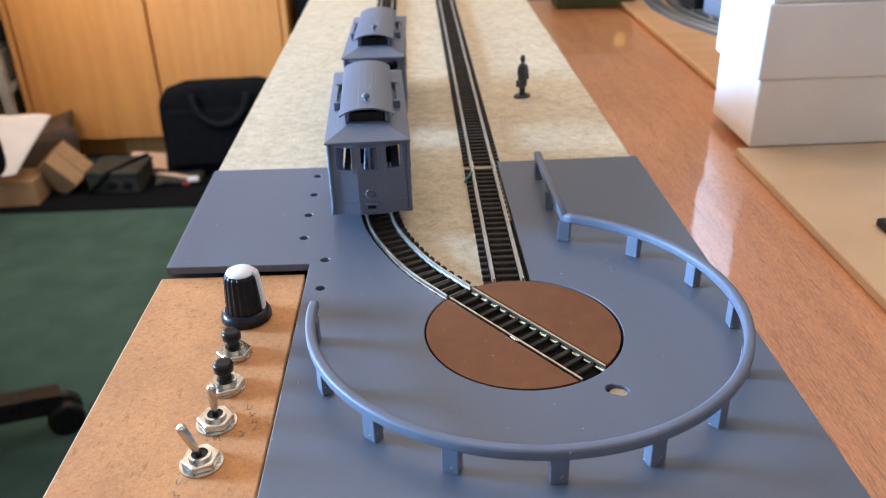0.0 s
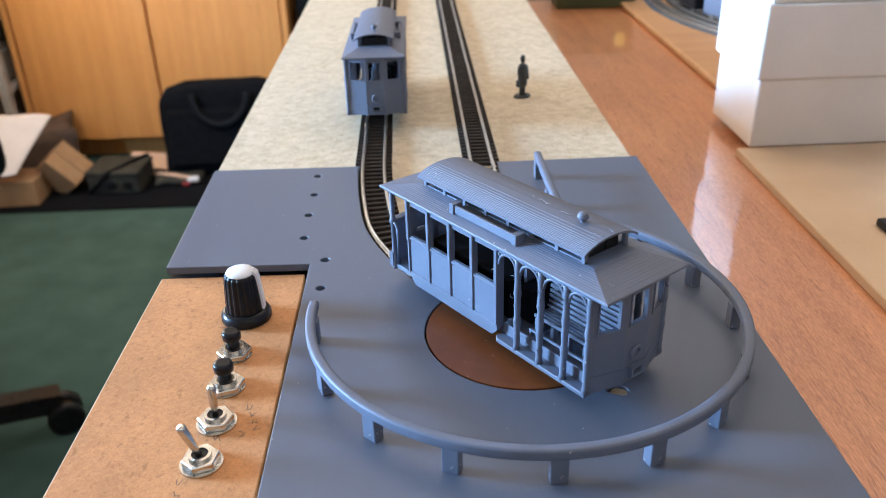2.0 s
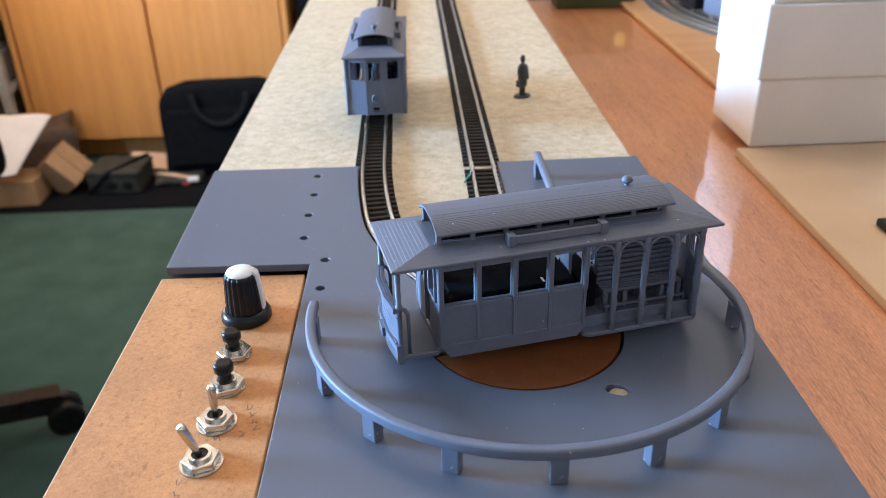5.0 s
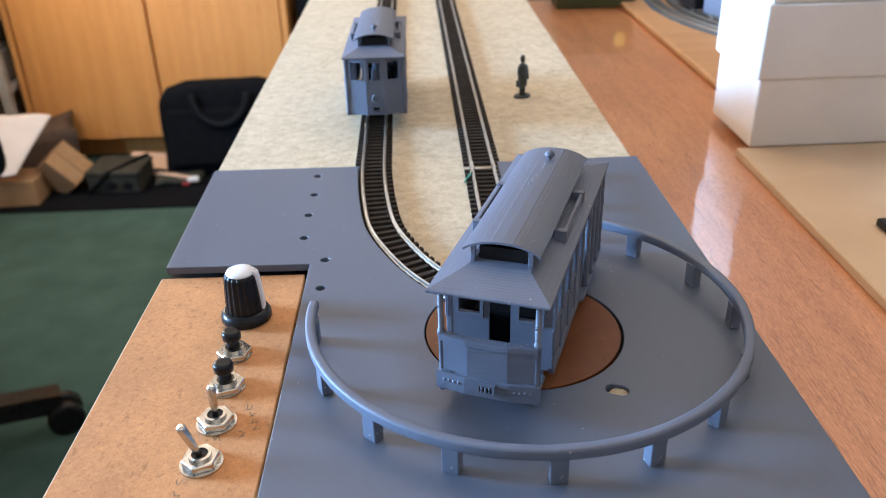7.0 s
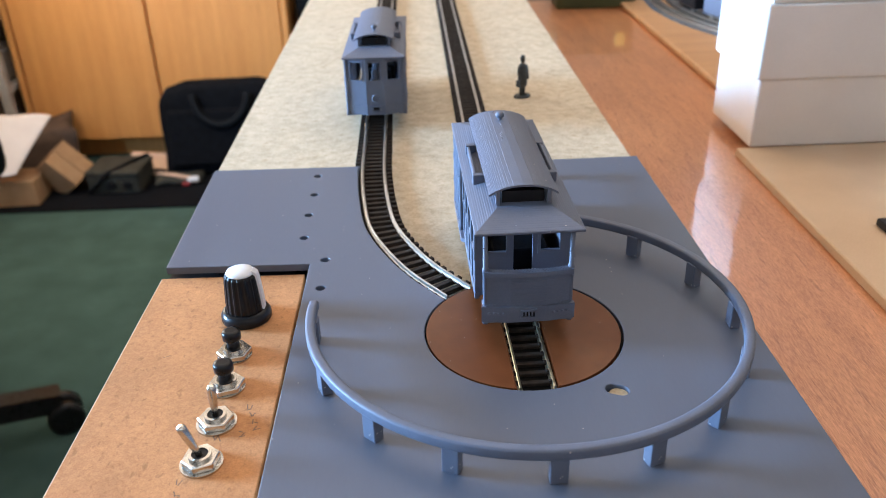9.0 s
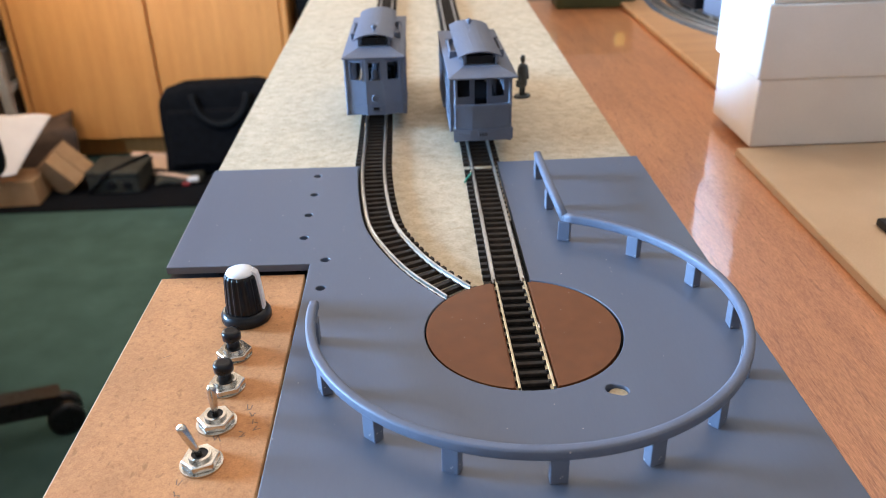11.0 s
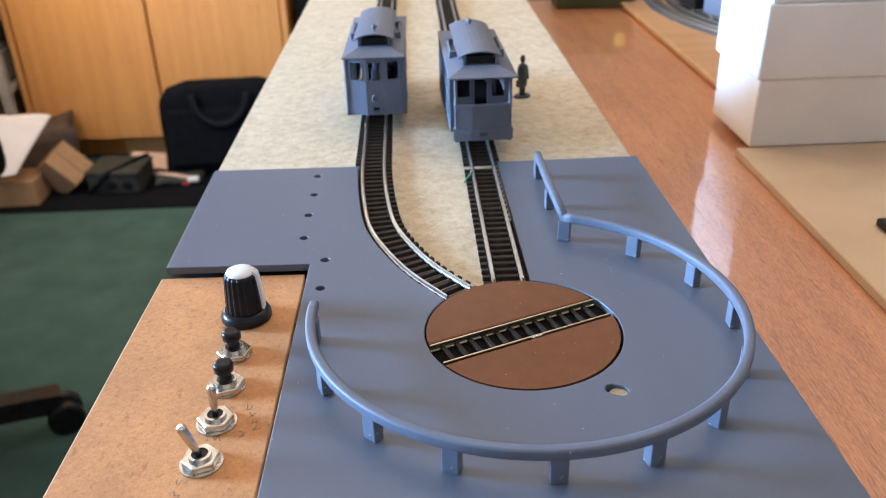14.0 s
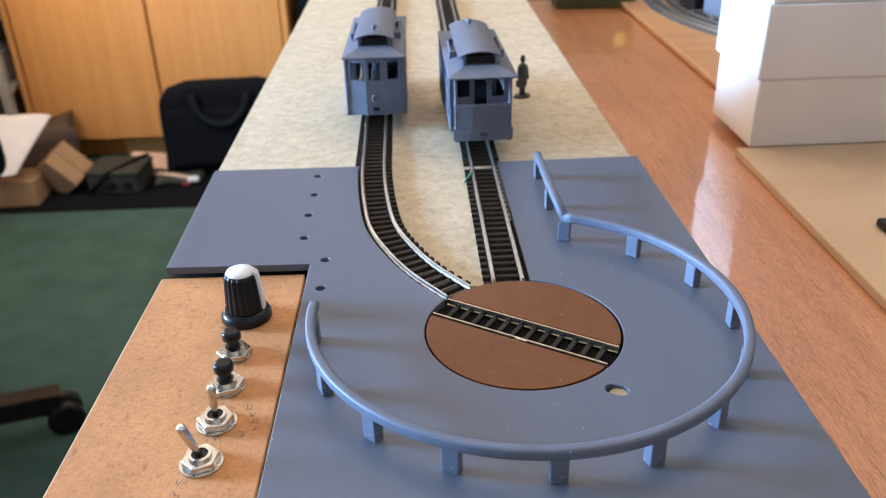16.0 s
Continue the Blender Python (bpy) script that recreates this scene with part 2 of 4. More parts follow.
def prism(bm, outline, z0, z1, m=None):
    """A plain outline (counter-clockwise) made solid between two heights."""
    lo = [bm.verts.new((x, y, z0)) for x, y in outline]
    hi = [bm.verts.new((x, y, z1)) for x, y in outline]
    n = len(outline)
    bm.faces.new(lo[::-1])
    bm.faces.new(hi)
    for i in range(n):
        bm.faces.new((lo[i], lo[(i + 1) % n], hi[(i + 1) % n], hi[i]))
    if m is not None:
        for v in lo + hi:
            v.co = m @ v.co
    return bm


def mesh_from(name, bm, mat, mm=False):
    if mm:
        for v in bm.verts:
            v.co *= MM
    bmesh.ops.recalc_face_normals(bm, faces=list(bm.faces))
    me = bpy.data.meshes.new(name)
    bm.to_mesh(me)
    bm.free()
    me.materials.append(mat)
    return me


def part(name, bm, mat, parent=None, label="", mm=True):
    ob = new(name, mesh_from(name, bm, mat, mm))
    if parent is not None:
        ob.parent = parent
    return tagged(ob, label)


def again(name, mesh, parent, m):
    """A further piece on the same mesh."""
    ob = new(name, mesh)
    ob.parent = parent
    ob.matrix_basis = m
    return ob


def plate(name, outline, holes, z0, z1, mat, bevel=0.0):
    """A flat plate with holes cut through it, in metres."""
    cu = bpy.data.curves.new(name, "CURVE")
    cu.dimensions, cu.fill_mode = "2D", "BOTH"
    cu.extrude = (z1 - z0) / 2 - bevel
    cu.bevel_depth, cu.bevel_resolution = bevel, 1
    cu.offset = -bevel
    for ring in [outline, *holes]:
        sp = cu.splines.new("POLY")
        sp.points.add(len(ring) - 1)
        for p, (x, y) in zip(sp.points, ring):
            p.co = (x, y, 0, 1)
        sp.use_cyclic_u = True
    tmp = bpy.data.objects.new(name, cu)
    scene.collection.objects.link(tmp)
    bpy.context.view_layer.update()
    me = bpy.data.meshes.new_from_object(tmp.evaluated_get(bpy.context.evaluated_depsgraph_get()))
    bpy.data.objects.remove(tmp)
    me.transform(Matrix.Translation((0, 0, (z0 + z1) / 2)))
    me.polygons.foreach_set("use_smooth", [False] * len(me.polygons))
    me.materials.clear()
    me.materials.append(mat)
    return me


def thing(name, label, category, m=None, group="", kind=""):
    ob = new(name)
    ob.empty_display_size = 0.01
    if m is not None:
        ob.matrix_basis = m
    return tagged(ob, label, category, group, kind)


def solid(name, bm, mat, label, category="", kind="", mm=False, group=""):
    return tagged(part(name, bm, mat, None, "", mm), label, category, group, kind)


def circle(cx, cy, r, n=48, a0=0.0, a1=360.0):
    return [(cx + r * math.cos(radians(a0 + (a1 - a0) * i / n)), cy + r * math.sin(radians(a0 + (a1 - a0) * i / n))) for i in range(n if a1 - a0 == 360 else n + 1)]


# ---------------------------------------------------------------- room
def build_room():
    x0, x1, y0, y1 = ROOM
    t = 0.12
    solid("floor", box(bmesh.new(), x0 - t, x1 + t, y0 - t, y1 + t, FLOOR - 0.1, FLOOR), CARPET, "dark green short-pile carpet floor", "floor", "structure")
    bm = bmesh.new()
    a, b, c, d = ROOF_FILL
    for q in ((x0 - t, a, y0 - t, y1 + t), (b, x1 + t, y0 - t, y1 + t), (a, b, y0 - t, c), (a, b, d, y1 + t)):
        box(bm, *q, CEIL, CEIL + 0.1)
    solid("ceiling", bm, CEIL_PAINT, "white painted ceiling with an opening for a fill lamp", "ceiling", "structure")
    bm = bmesh.new()
    edge = y0 - t
    for a, b, z0, z1 in (WIN, SIDE_FILL):
        box(bm, x0 - t, x0, edge, a, FLOOR, CEIL)
        box(bm, x0 - t, x0, a, b, FLOOR, z0)
        box(bm, x0 - t, x0, a, b, z1, CEIL)
        edge = b
    box(bm, x0 - t, x0, edge, y1 + t, FLOOR, CEIL)
    solid("wall_west", bm, WALL_PAINT, "cream painted wall with a window and a fill lamp opening", "wall", "structure")
    # both walls are out of view; their brown holds back reflected light
    for side, (a, b, z0, z1), ya, paint, colour in (("north", NORTH_FILL, y1, LOW_BOUNCE, "brown"), ("south", SOUTH_FILL, y0 - t, LOW_BOUNCE, "brown")):
        bm = bmesh.new()
        for q in ((x0, a, FLOOR, CEIL), (b, x1, FLOOR, CEIL), (a, b, FLOOR, z0), (a, b, z1, CEIL)):
            box(bm, q[0], q[1], ya, ya + t, q[2], q[3])
        solid("wall_" + side, bm, paint, colour + " unseen wall, dark to cut bounce, with a fill lamp opening", "wall", "structure")
    solid("wall_east", box(bmesh.new(), x1, x1 + t, y0 - t, y1 + t, FLOOR, CEIL), WALL_PAINT, "plain cream painted wall", "wall", "structure")


build_room()

TABLE_Z = -0.040
SHEET_Z = -0.035
BOARD_Z = -0.003


def build_table():
    table = thing("wooden_table", "polished reddish-brown wooden table with a glossy top", "table")
    bm = rounded(box(bmesh.new(), -0.105, 0.95, -0.45, 0.715, TABLE_Z - 0.028, TABLE_Z), 0.003)
    part("tabletop", bm, TABLE_WOOD, table, mm=False)
    me = None
    for x in (-0.05, 0.89):
        for y in (-0.38, 0.64):
            if me is None:
                me = mesh_from("leg", rounded(box(bmesh.new(), -0.03, 0.03, -0.03, 0.03, FLOOR, TABLE_Z - 0.028), 0.004), TABLE_WOOD)
            again("leg", me, table, pose(x, y, 0))


build_table()

# ---------------------------------------------------------------- track lines
LEFT_LINE = [(-.0546, .76), (-.0537, .531), (-.0525, .364), (-.0516, .209), (-.0511, .170), (-.0505, .1339), (-.0483, .1026), (-.0443, .0755), (-.0374, .0561),
             (-.0298, .0408), (-.0180, .0237)]


def spline(pts, n=24):
    """Centripetal curve through points of the plan."""
    P = [Vector(p) for p in pts]
    Q = [2 * P[0] - P[1], *P, 2 * P[-1] - P[-2]]
    out = []
    for i in range(1, len(Q) - 2):
        t1 = (Q[i] - Q[i - 1]).length ** 0.5
        t2 = t1 + (Q[i + 1] - Q[i]).length ** 0.5
        t3 = t2 + (Q[i + 2] - Q[i + 1]).length ** 0.5
        for j in range(n):
            t = t1 + (t2 - t1) * j / n
            a1 = (t1 - t) / t1 * Q[i - 1] + t / t1 * Q[i]
            a2 = (t2 - t) / (t2 - t1) * Q[i] + (t - t1) / (t2 - t1) * Q[i + 1]
            a3 = (t3 - t) / (t3 - t2) * Q[i + 1] + (t - t2) / (t3 - t2) * Q[i + 2]
            b1 = (t2 - t) / t2 * a1 + t / t2 * a2
            b2 = (t3 - t) / (t3 - t1) * a2 + (t - t1) / (t3 - t1) * a3
            out.append((t2 - t) / (t2 - t1) * b1 + (t - t1) / (t2 - t1) * b2)
    out.append(P[-1])
    return out


def even(line, step):
    """Points at even steps along a line, each with its direction."""
    out, left = [], step / 2
    for a, b in zip(line, line[1:]):
        d = b - a
        while left <= d.length:
            out.append((a + d * (left / d.length), d.normalized()))
            left += step
        left -= d.length
    return out


def offset(line, s):
    """The line moved to its right by s."""
    out = []
    for i, p in enumerate(line):
        d = (line[min(i + 1, len(line) - 1)] - line[max(i - 1, 0)]).normalized()
        out.append(p + Vector((d.y, -d.x)) * s)
    return out


LEFT = spline(LEFT_LINE)
RIGHT = [Vector((-0.0008 - 0.003 * y, y)) for y in (0.76, 0.45, 0.30, 0.2, 0.139, 0.08, 0.0303)]
RIM = 0.0300


# ---------------------------------------------------------------- boards
def build_boards():
    bm = prism(bmesh.new(), [(-0.0690, -0.15), (0.0685, -0.15), (0.0692, 0.76), (-0.1265, 0.76), (-0.1225, 0.078), (-0.0690, 0.078)], TABLE_Z, BOARD_Z)
    solid("baseboard", bm, SOFTBOARD, "cream fibreboard layout base with a rough surface, on the wooden table", "baseboard")
    edge = [(x, y) for x, y in offset(LEFT, 0.0068) if 0.0225 < y < 0.1365]
    a_left = math.degrees(math.atan2(0.0190, -0.0231))
    arc = circle(0.0002, 0, RIM, 70, a_left, 360 + 78.5)
    outline = [(-0.1225, 0.1395), (-0.1205, 0.0483), (-0.0697, 0.0470), (-0.0697, -0.125), (0.0697, -0.125), (0.0697, 0.1387), (0.0055, 0.1378)]
    outline += arc[::-1] + edge[::-1] + [(-0.0567, 0.1382)]
    holes = [circle(x, y, 0.0016, 14)[::-1] for x, y in ((-.0748, .1283), (-.0742, .1079), (-.0744, .0879), (-.0740, .0679), (-.0644, .0497), (-.0642, .0298))]
    c, s = math.cos(radians(-23)), math.sin(radians(-23))
    slot = circle(0.0011, 0, 0.0021, 10, -90, 90) + circle(-0.0011, 0, 0.0021, 10, 90, 270)
    holes.append([(0.02185 + x * c - y * s, -0.0312 + x * s + y * c) for x, y in slot][::-1])
    deck = new("turntable_deck", plate("turntable_deck", outline, holes, BOARD_Z + 0.0002, 0.0, DECK_PLA, 0.0003))
    tagged(deck, "blue-grey printed plastic deck plate with small holes, round a turntable", "deck plate")


build_boards()
dowel = solid("dowel", lathe(bmesh.new(), [(2.6, -3.0), (2.6, -1.35), (2.3, -1.2)], 20, pose(22.3, -31.5, 0)), SOFTBOARD, "pale dowel end inside the slot of the deck plate", "dowel", mm=True)


def build_turntable():
    tt = thing("turntable", "round brown plastic turntable with a short track across it", "turntable")
    r, s = 29.3, 5.6
    a = math.degrees(math.asin(s / r))
    for sign in (1, -1):
        outline = [(x * sign, y * sign) for x, y in circle(0, 0, r, 60, a, 180 - a)]
        bm = prism(bmesh.new(), outline, -2.4, -0.05)
        top = [e for e in bm.edges if all(v.co.z > -1 for v in e.verts)]
        bmesh.ops.bevel(bm, geom=top, offset=0.7, segments=3, profile=0.5, affect="EDGES", clamp_overlap=True)
        part("disc_half", bm, BROWN_PLA, tt)
    # black disc gives the channel and rim gap their shade, hiding the board
    part("disc_base", prism(bmesh.new(), circle(0, 0, 31.3, 60), -2.9, -2.35), GAP_SHADE, tt, "black base standing in for shade in the track channel")
    for y in (-4.75, 4.75):
        L = math.sqrt(r * r - 4.75 ** 2) - 0.1
        part("rail", rail_bm([Vector((-L, y)), Vector((0, y)), Vector((L, y))], 1.0, -2.0, 0.1), BRASS_RAIL, tt)
    me = mesh_from("sleeper", rounded(box(bmesh.new(), -0.78, 0.78, -5.4, 5.4, -2.35, -1.15), 0.15, 1), SLEEPER, True)
    for i in range(12):
        again("sleeper", me, tt, pose((-24.75 + 4.5 * i) * MM, 0, 0))
    chair = mesh_from("rail_chair", rounded(box(bmesh.new(), -0.5, 0.5, -1.0, 1.0, -1.2, -0.75), 0.12, 1), SLEEPER, True)
    for i in range(12):
        for y in (-4.75, 4.75):
            again("rail_chair", chair, tt, pose((-24.75 + 4.5 * i) * MM, y * MM, 0))
    bm = bmesh.new()
    bmesh.ops.create_icosphere(bm, subdivisions=2, radius=1.0, matrix=pose(2.0, -5.15, -0.15) @ Matrix.Diagonal((2.2, 0.55, 0.42, 1)))
    part("solder_joint", bm, CHROME, tt, "bright solder on the rail")
    return tt


def rail_bm(line, scale=1.0, z0=-1.25, z1=0.45):
    h = z1 - z0
    sec = [(-0.75, 0), (0.75, 0), (0.75, 0.25), (0.22, 0.45), (0.22, h - 0.55), (0.36, h - 0.4), (0.36, h - 0.08), (0.26, h), (-0.26, h), (-0.36, h - 0.08), (-0.36, h - 0.4),
           (-0.22, h - 0.55), (-0.22, 0.45), (-0.75, 0.25)]
    return sweep(bmesh.new(), [(p.x * scale, p.y * scale, z0) for p in line], sec)


def track(name, label, line, cut_side, cut_until, joints):
    """A length of model track: two rails and its sleepers; near the deck the sleepers end short on one side."""
    tr = thing(name, label, "model track", group="model tracks")
    for s in (-0.0049, 0.0049):
        part("rail", rail_bm(offset(line, s), 1000.0), RAIL_STEEL, tr)
    full = mesh_from("sleeper", rounded(box(bmesh.new(), -8.4, 8.4, -1.0, 1.0, -2.95, -1.25), 0.18, 1), SLEEPER, True)
    short = mesh_from("sleeper", rounded(box(bmesh.new(), *((-8.4, 5.9) if cut_side > 0 else (-5.9, 8.4)), -1.0, 1.0, -2.95, -1.25), 0.18, 1), SLEEPER, True)
    for p, d in even(line, 0.0046):
        if abs(p.y - 0.1372) < 0.0026 and cut_side < 0:
            continue
        a = math.degrees(math.atan2(d.y, d.x)) - 90
        inside = p.y < cut_until
        again("sleeper", short if inside else full, tr, pose(p.x, p.y, 0, 0, 0, a + random.uniform(-0.6, 0.6)))
    # black strip stands in for the shade in the gap beside the rail
    near = [q for q in offset(line, cut_side * 0.0062) if 0.026 < q.y < 0.1365]
    if len(near) < 6:
        near = [near[0].lerp(near[-1], k / 12) for k in range(13)]
    bm = sweep(bmesh.new(), [(q.x * 1000, q.y * 1000, 0) for q in near], [(-1.0, -2.95), (1.0, -2.95), (1.0, -1.9), (-1.0, -1.9)])
    part("gap_shade_strip", bm, GAP_SHADE, tr, "black strip standing in for the shaded gap beside the rail")
    bm = bmesh.new()
    for p, d in even(line, 0.0046):
        a = math.degrees(math.atan2(d.y, d.x)) - 90
        m = pose(p.x * 1000, p.y * 1000, 0, 0, 0, a)
        for s in (-4.9, 4.9):
            for e in (-1, 1):
                box(bm, s + e * 0.95 - 0.3, s + e * 0.95 + 0.3, -0.55, 0.55, -1.3, -0.82, m)
    tagged(part("rail_fixing", bm, SLEEPER, tr, "small plastic rail fixings"), kind="stuff")
    for j in joints:
        k = min(range(len(line)), key=lambda i: abs(line[i].y - j))
        d = (line[min(k + 1, len(line) - 1)] - line[max(k - 1, 0)]).normalized()
        t = (j - line[k].y) / d.y
        p = line[k] + d * t
        a = math.degrees(math.atan2(d.y, d.x)) - 90
        for s in (-4.9, 4.9):
            m = pose(p.x * 1000, p.y * 1000, 0, 0, 0, a)
            part("rail_joiner", rounded(box(bmesh.new(), s - 1.0, s + 1.0, -3.6, 3.6, -1.5, -0.55, m), 0.2, 1), CHROME, tr, "bright metal rail joiner")
    return tr


turntable = build_turntable()
track("curved_track", "model railway track with dark sleepers, curving to the turntable", LEFT, 1, 0.1365, (0.196,))
track("straight_track", "straight model railway track with dark sleepers and nickel rails", RIGHT, -1, 0.1385, (0.1372, 0.305))


# ---------------------------------------------------------------- guard rail
def build_guard_rail():
    g = thing("guard_rail", "low blue-grey printed guard rail round the turntable", "railing")
    R, cx, cy = 63.5, 0.4, -0.8
    pts = [(cx + R * math.cos(radians(a)), cy + R * math.sin(radians(a)), 8.3) for a in [174.9 + i * (429.6 - 174.9) / 90 for i in range(91)]]
    sec = []
    for ca, sx, sz in ((0, 1, 1), (90, -1, 1), (180, -1, -1), (270, 1, -1)):   # rounded square section
        sec += [(sx * 0.7 + 0.75 * math.cos(radians(ca + 30 * k)), 0.3 + sz * 0.85 + 0.75 * math.sin(radians(ca + 30 * k))) for k in range(4)]
    part("handrail", sweep(bmesh.new(), pts, sec, smooth=True), GREY_PLA, g, "curved round-edged handrail")
    ex, ey = pts[-1][0], pts[-1][1]
    part("handrail", sweep(bmesh.new(), [(ex, ey - 0.4, 8.3), (21.8, 90, 8.3), (21.6, 122.5, 8.3)], sec, smooth=True), GREY_PLA, g, "straight round-edged handrail")
    part("rail_corner", lathe(bmesh.new(), [(0.7, 6.9), (1.3, 7.3), (1.4, 8.6), (1.3, 9.8), (0.7, 10.15)], 14, pose(ex, ey, 0)), GREY_PLA, g, "rounded corner of the handrail")
    post = rounded(box(bmesh.new(), -1.9, 1.2, -2.2, 2.2, 0, 7.7), 0.3, 2)
    rnd = random.Random(6)
    for _ in range(12):                      # rough lumps of the print
        side = rnd.choice((-1.9, 1.2))
        bmesh.ops.create_icosphere(post, subdivisions=1, radius=rnd.uniform(0.08, 0.16), matrix=pose(side, rnd.uniform(-2, 2), rnd.uniform(0.3, 7)))
    me = mesh_from("post", post, POST_PLA, True)
    for a in (180.7, 203.8, 226.0, 247.1, 270.0, 292.2, 313.5, 336.0, 358.6, 21.8, 45.4, 69.4):
        again("post", me, g, pose((cx + R * math.cos(radians(a))) * MM, (cy + R * math.sin(radians(a))) * MM, 0, 0, 0, a))
    for y in (86.5, 117.5):
        again("post", me, g, pose(0.0217, y * MM, 0))


build_guard_rail()


# ---------------------------------------------------------------- cable car
def wall_with_openings(bm, u0, u1, z0, z1, openings, place, thick):
    """A flat wall along u with right-angled openings (u0, u1, z0, z1); place(u, w, z) puts a point, w being the depth."""
    us = sorted({u0, u1, *[v for o in openings for v in o[:2]]})
    zs = sorted({z0, z1, *[v for o in openings for v in o[2:]]})
    for ua, ub in zip(us, us[1:]):
        for za, zb in zip(zs, zs[1:]):
            mu, mz = (ua + ub) / 2, (za + zb) / 2
            if any(o[0] < mu < o[1] and o[2] < mz < o[3] for o in openings):
                continue
            vs = [bm.verts.new(place(u, w, z)) for u, w, z in ((ua, 0, za), (ub, 0, za), (ub, thick, za), (ua, thick, za), (ua, 0, zb), (ub, 0, zb), (ub, thick, zb), (ua, thick, zb))]
            for f in ((3, 2, 1, 0), (4, 5, 6, 7), (0, 1, 5, 4), (1, 2, 6, 5), (2, 3, 7, 6), (3, 0, 4, 7)):
                bm.faces.new([vs[i] for i in f])
    bmesh.ops.remove_doubles(bm, verts=list(bm.verts), dist=1e-4)
    bm.verts.index_update()
    seen = {}
    for f in bm.faces:
        seen.setdefault(frozenset(v.index for v in f.verts), []).append(f)
    inner = [f for fs in seen.values() if len(fs) > 1 for f in fs]
    bmesh.ops.delete(bm, geom=inner, context="FACES")
    return bm


def print_blobs(bm, x, y, z0, z1, r, n):
    """Small lumps of stray plastic on a post."""
    rnd = random.Random(int(x * 31 + y * 17 + n))
    for _ in range(n):
        a = rnd.uniform(0, 2 * math.pi)
        bmesh.ops.create_icosphere(bm, subdivisions=1, radius=rnd.uniform(0.16, 0.34), matrix=pose(x + r * math.cos(a), y + r * math.sin(a), rnd.uniform(z0 + 1, z1 - 1)))


def beaded_post(bm, x, y, z0, z1, r):
    prof, n = [], 16
    for i in range(n + 1):
        z = z0 + (z1 - z0) * i / n
        prof.append((r * (1.22 if i in (0, 5, 10, n) else 1.0 + 0.05 * ((i * 7) % 3 - 1)), z))
    lathe(bm, prof, 10, pose(x, y, 0))
    print_blobs(bm, x, y, z0, z1, r, 14)
    return bm


THREAD = material("pale_plastic_thread", (0.20, 0.22, 0.27), (0.28, 0.30, 0.36), 0.4, 200)


def build_car(label, m):
    car = thing("cable_car", label, "model cable car", m, "model cable cars")
    W = 14.2                                   # half width of the body
    P = GREY_PLA
    # chassis and floors
    bm = box(bmesh.new(), -29.8, 47.8, -11.8, 11.8, 5.2, 8.0)
    box(bm, -41.4, -29.8, -12.6, 12.6, 5.0, 6.6)
    part("underframe", rounded(bm, 0.3, 1), P, car)
    part("chassis_block", rounded(box(bmesh.new(), -24, 34, -6.5, 6.5, 2.3, 5.3), 0.4, 1), BLACK_PLASTIC, car, "black drive unit")
    for x in (-12, 22):
        for s in (-1, 1):
            wm = pose(x, s * 4.9, 3.05, 90)
            bm = lathe(bmesh.new(), [(2.4, -0.9), (2.6, -0.85), (2.6, 0.85), (2.4, 0.9)], 20, wm)
            part("wheel", bm, RAIL_STEEL, car, "small metal wheel")
    for s in (-1, 1):
        # closed saloon: panels, posts, header
        place = (lambda s: lambda u, w, z: (u, s * (W - w), z))(s)
        ribs = [-29.4, -18.9, -8.5, 1.9, 12.3]
        opens = [(a + 1.0, b - 1.0, 22.1, 32.4) for a, b in zip(ribs, ribs[1:])]
        bm = wall_with_openings(bmesh.new(), -30, 13, 8.9, 34.4, opens, place, 1.0)
        part("side_wall", bm, P, car)
        bm = prism(bmesh.new(), [(-29.6, 8.9), (-27.0, 5.0), (10.6, 5.0), (12.8, 7.4), (12.8, 8.9)], s * (W - 1.2), s * (W + 0.2), Matrix(((1, 0, 0, 0), (0, 0, 1, 0), (0, 1, 0, 0), (0, 0, 0, 1))))
        part("side_skirt", bm, P, car)
        part("belt_rail", rounded(box(bmesh.new(), -30.1, 13.1, *sorted((s * (W - 0.2), s * (W + 0.45))), 20.7, 21.6), 0.2, 1), P, car)
        part("belt_rail", rounded(box(bmesh.new(), -30.1, 13.1, *sorted((s * (W - 0.2), s * (W + 0.35))), 8.7, 9.3), 0.15, 1), P, car)
        for x in ribs:
            bm = rounded(box(bmesh.new(), x - 0.75, x + 0.75, *sorted((s * (W - 0.4), s * (W + 0.75))), 20.2, 34.2), 0.25, 1)
            part("window_post", bm, P, car)
            bm = rounded(box(bmesh.new(), x - 0.5, x + 0.5, *sorted((s * (W - 0.4), s * (W + 0.5))), 8.6, 20.4), 0.2, 1)
            part("rib", bm, P, car)
        # open grip section: step, posts, arches, seats
        bm = rounded(prism(bmesh.new(), [(12.4, s * 11.0), (47.9, s * 11.0), (47.9, s * 15.6), (14.0, s * 15.6), (12.4, s * 14.4)], 4.3, 5.7), 0.25, 1)
        part("running_board", bm, P, car)
        part("running_board_edge", rounded(box(bmesh.new(), 13.0, 47.8, *sorted((s * 11.4, s * 12.2)), 5.6, 9.4), 0.2, 1), P, car)
        xs = [21.3, 30.2, 39.2, 47.3]
        for x in xs:
            part("grip_post", beaded_post(bmesh.new(), x, s * 14.6, 5.5, 34.4, 0.92), P, car)
        for xa, xb in zip([12.9] + xs, xs):
            bm = bmesh.new()
            half = (xb - xa) / 2 - 0.8
            mid = (xa + xb) / 2
            tube(bm, [(mid + half * math.cos(radians(t)), s * 14.5, 29.6 + 3.9 * math.sin(radians(t))) for t in range(0, 181, 12)], 0.48, 6)
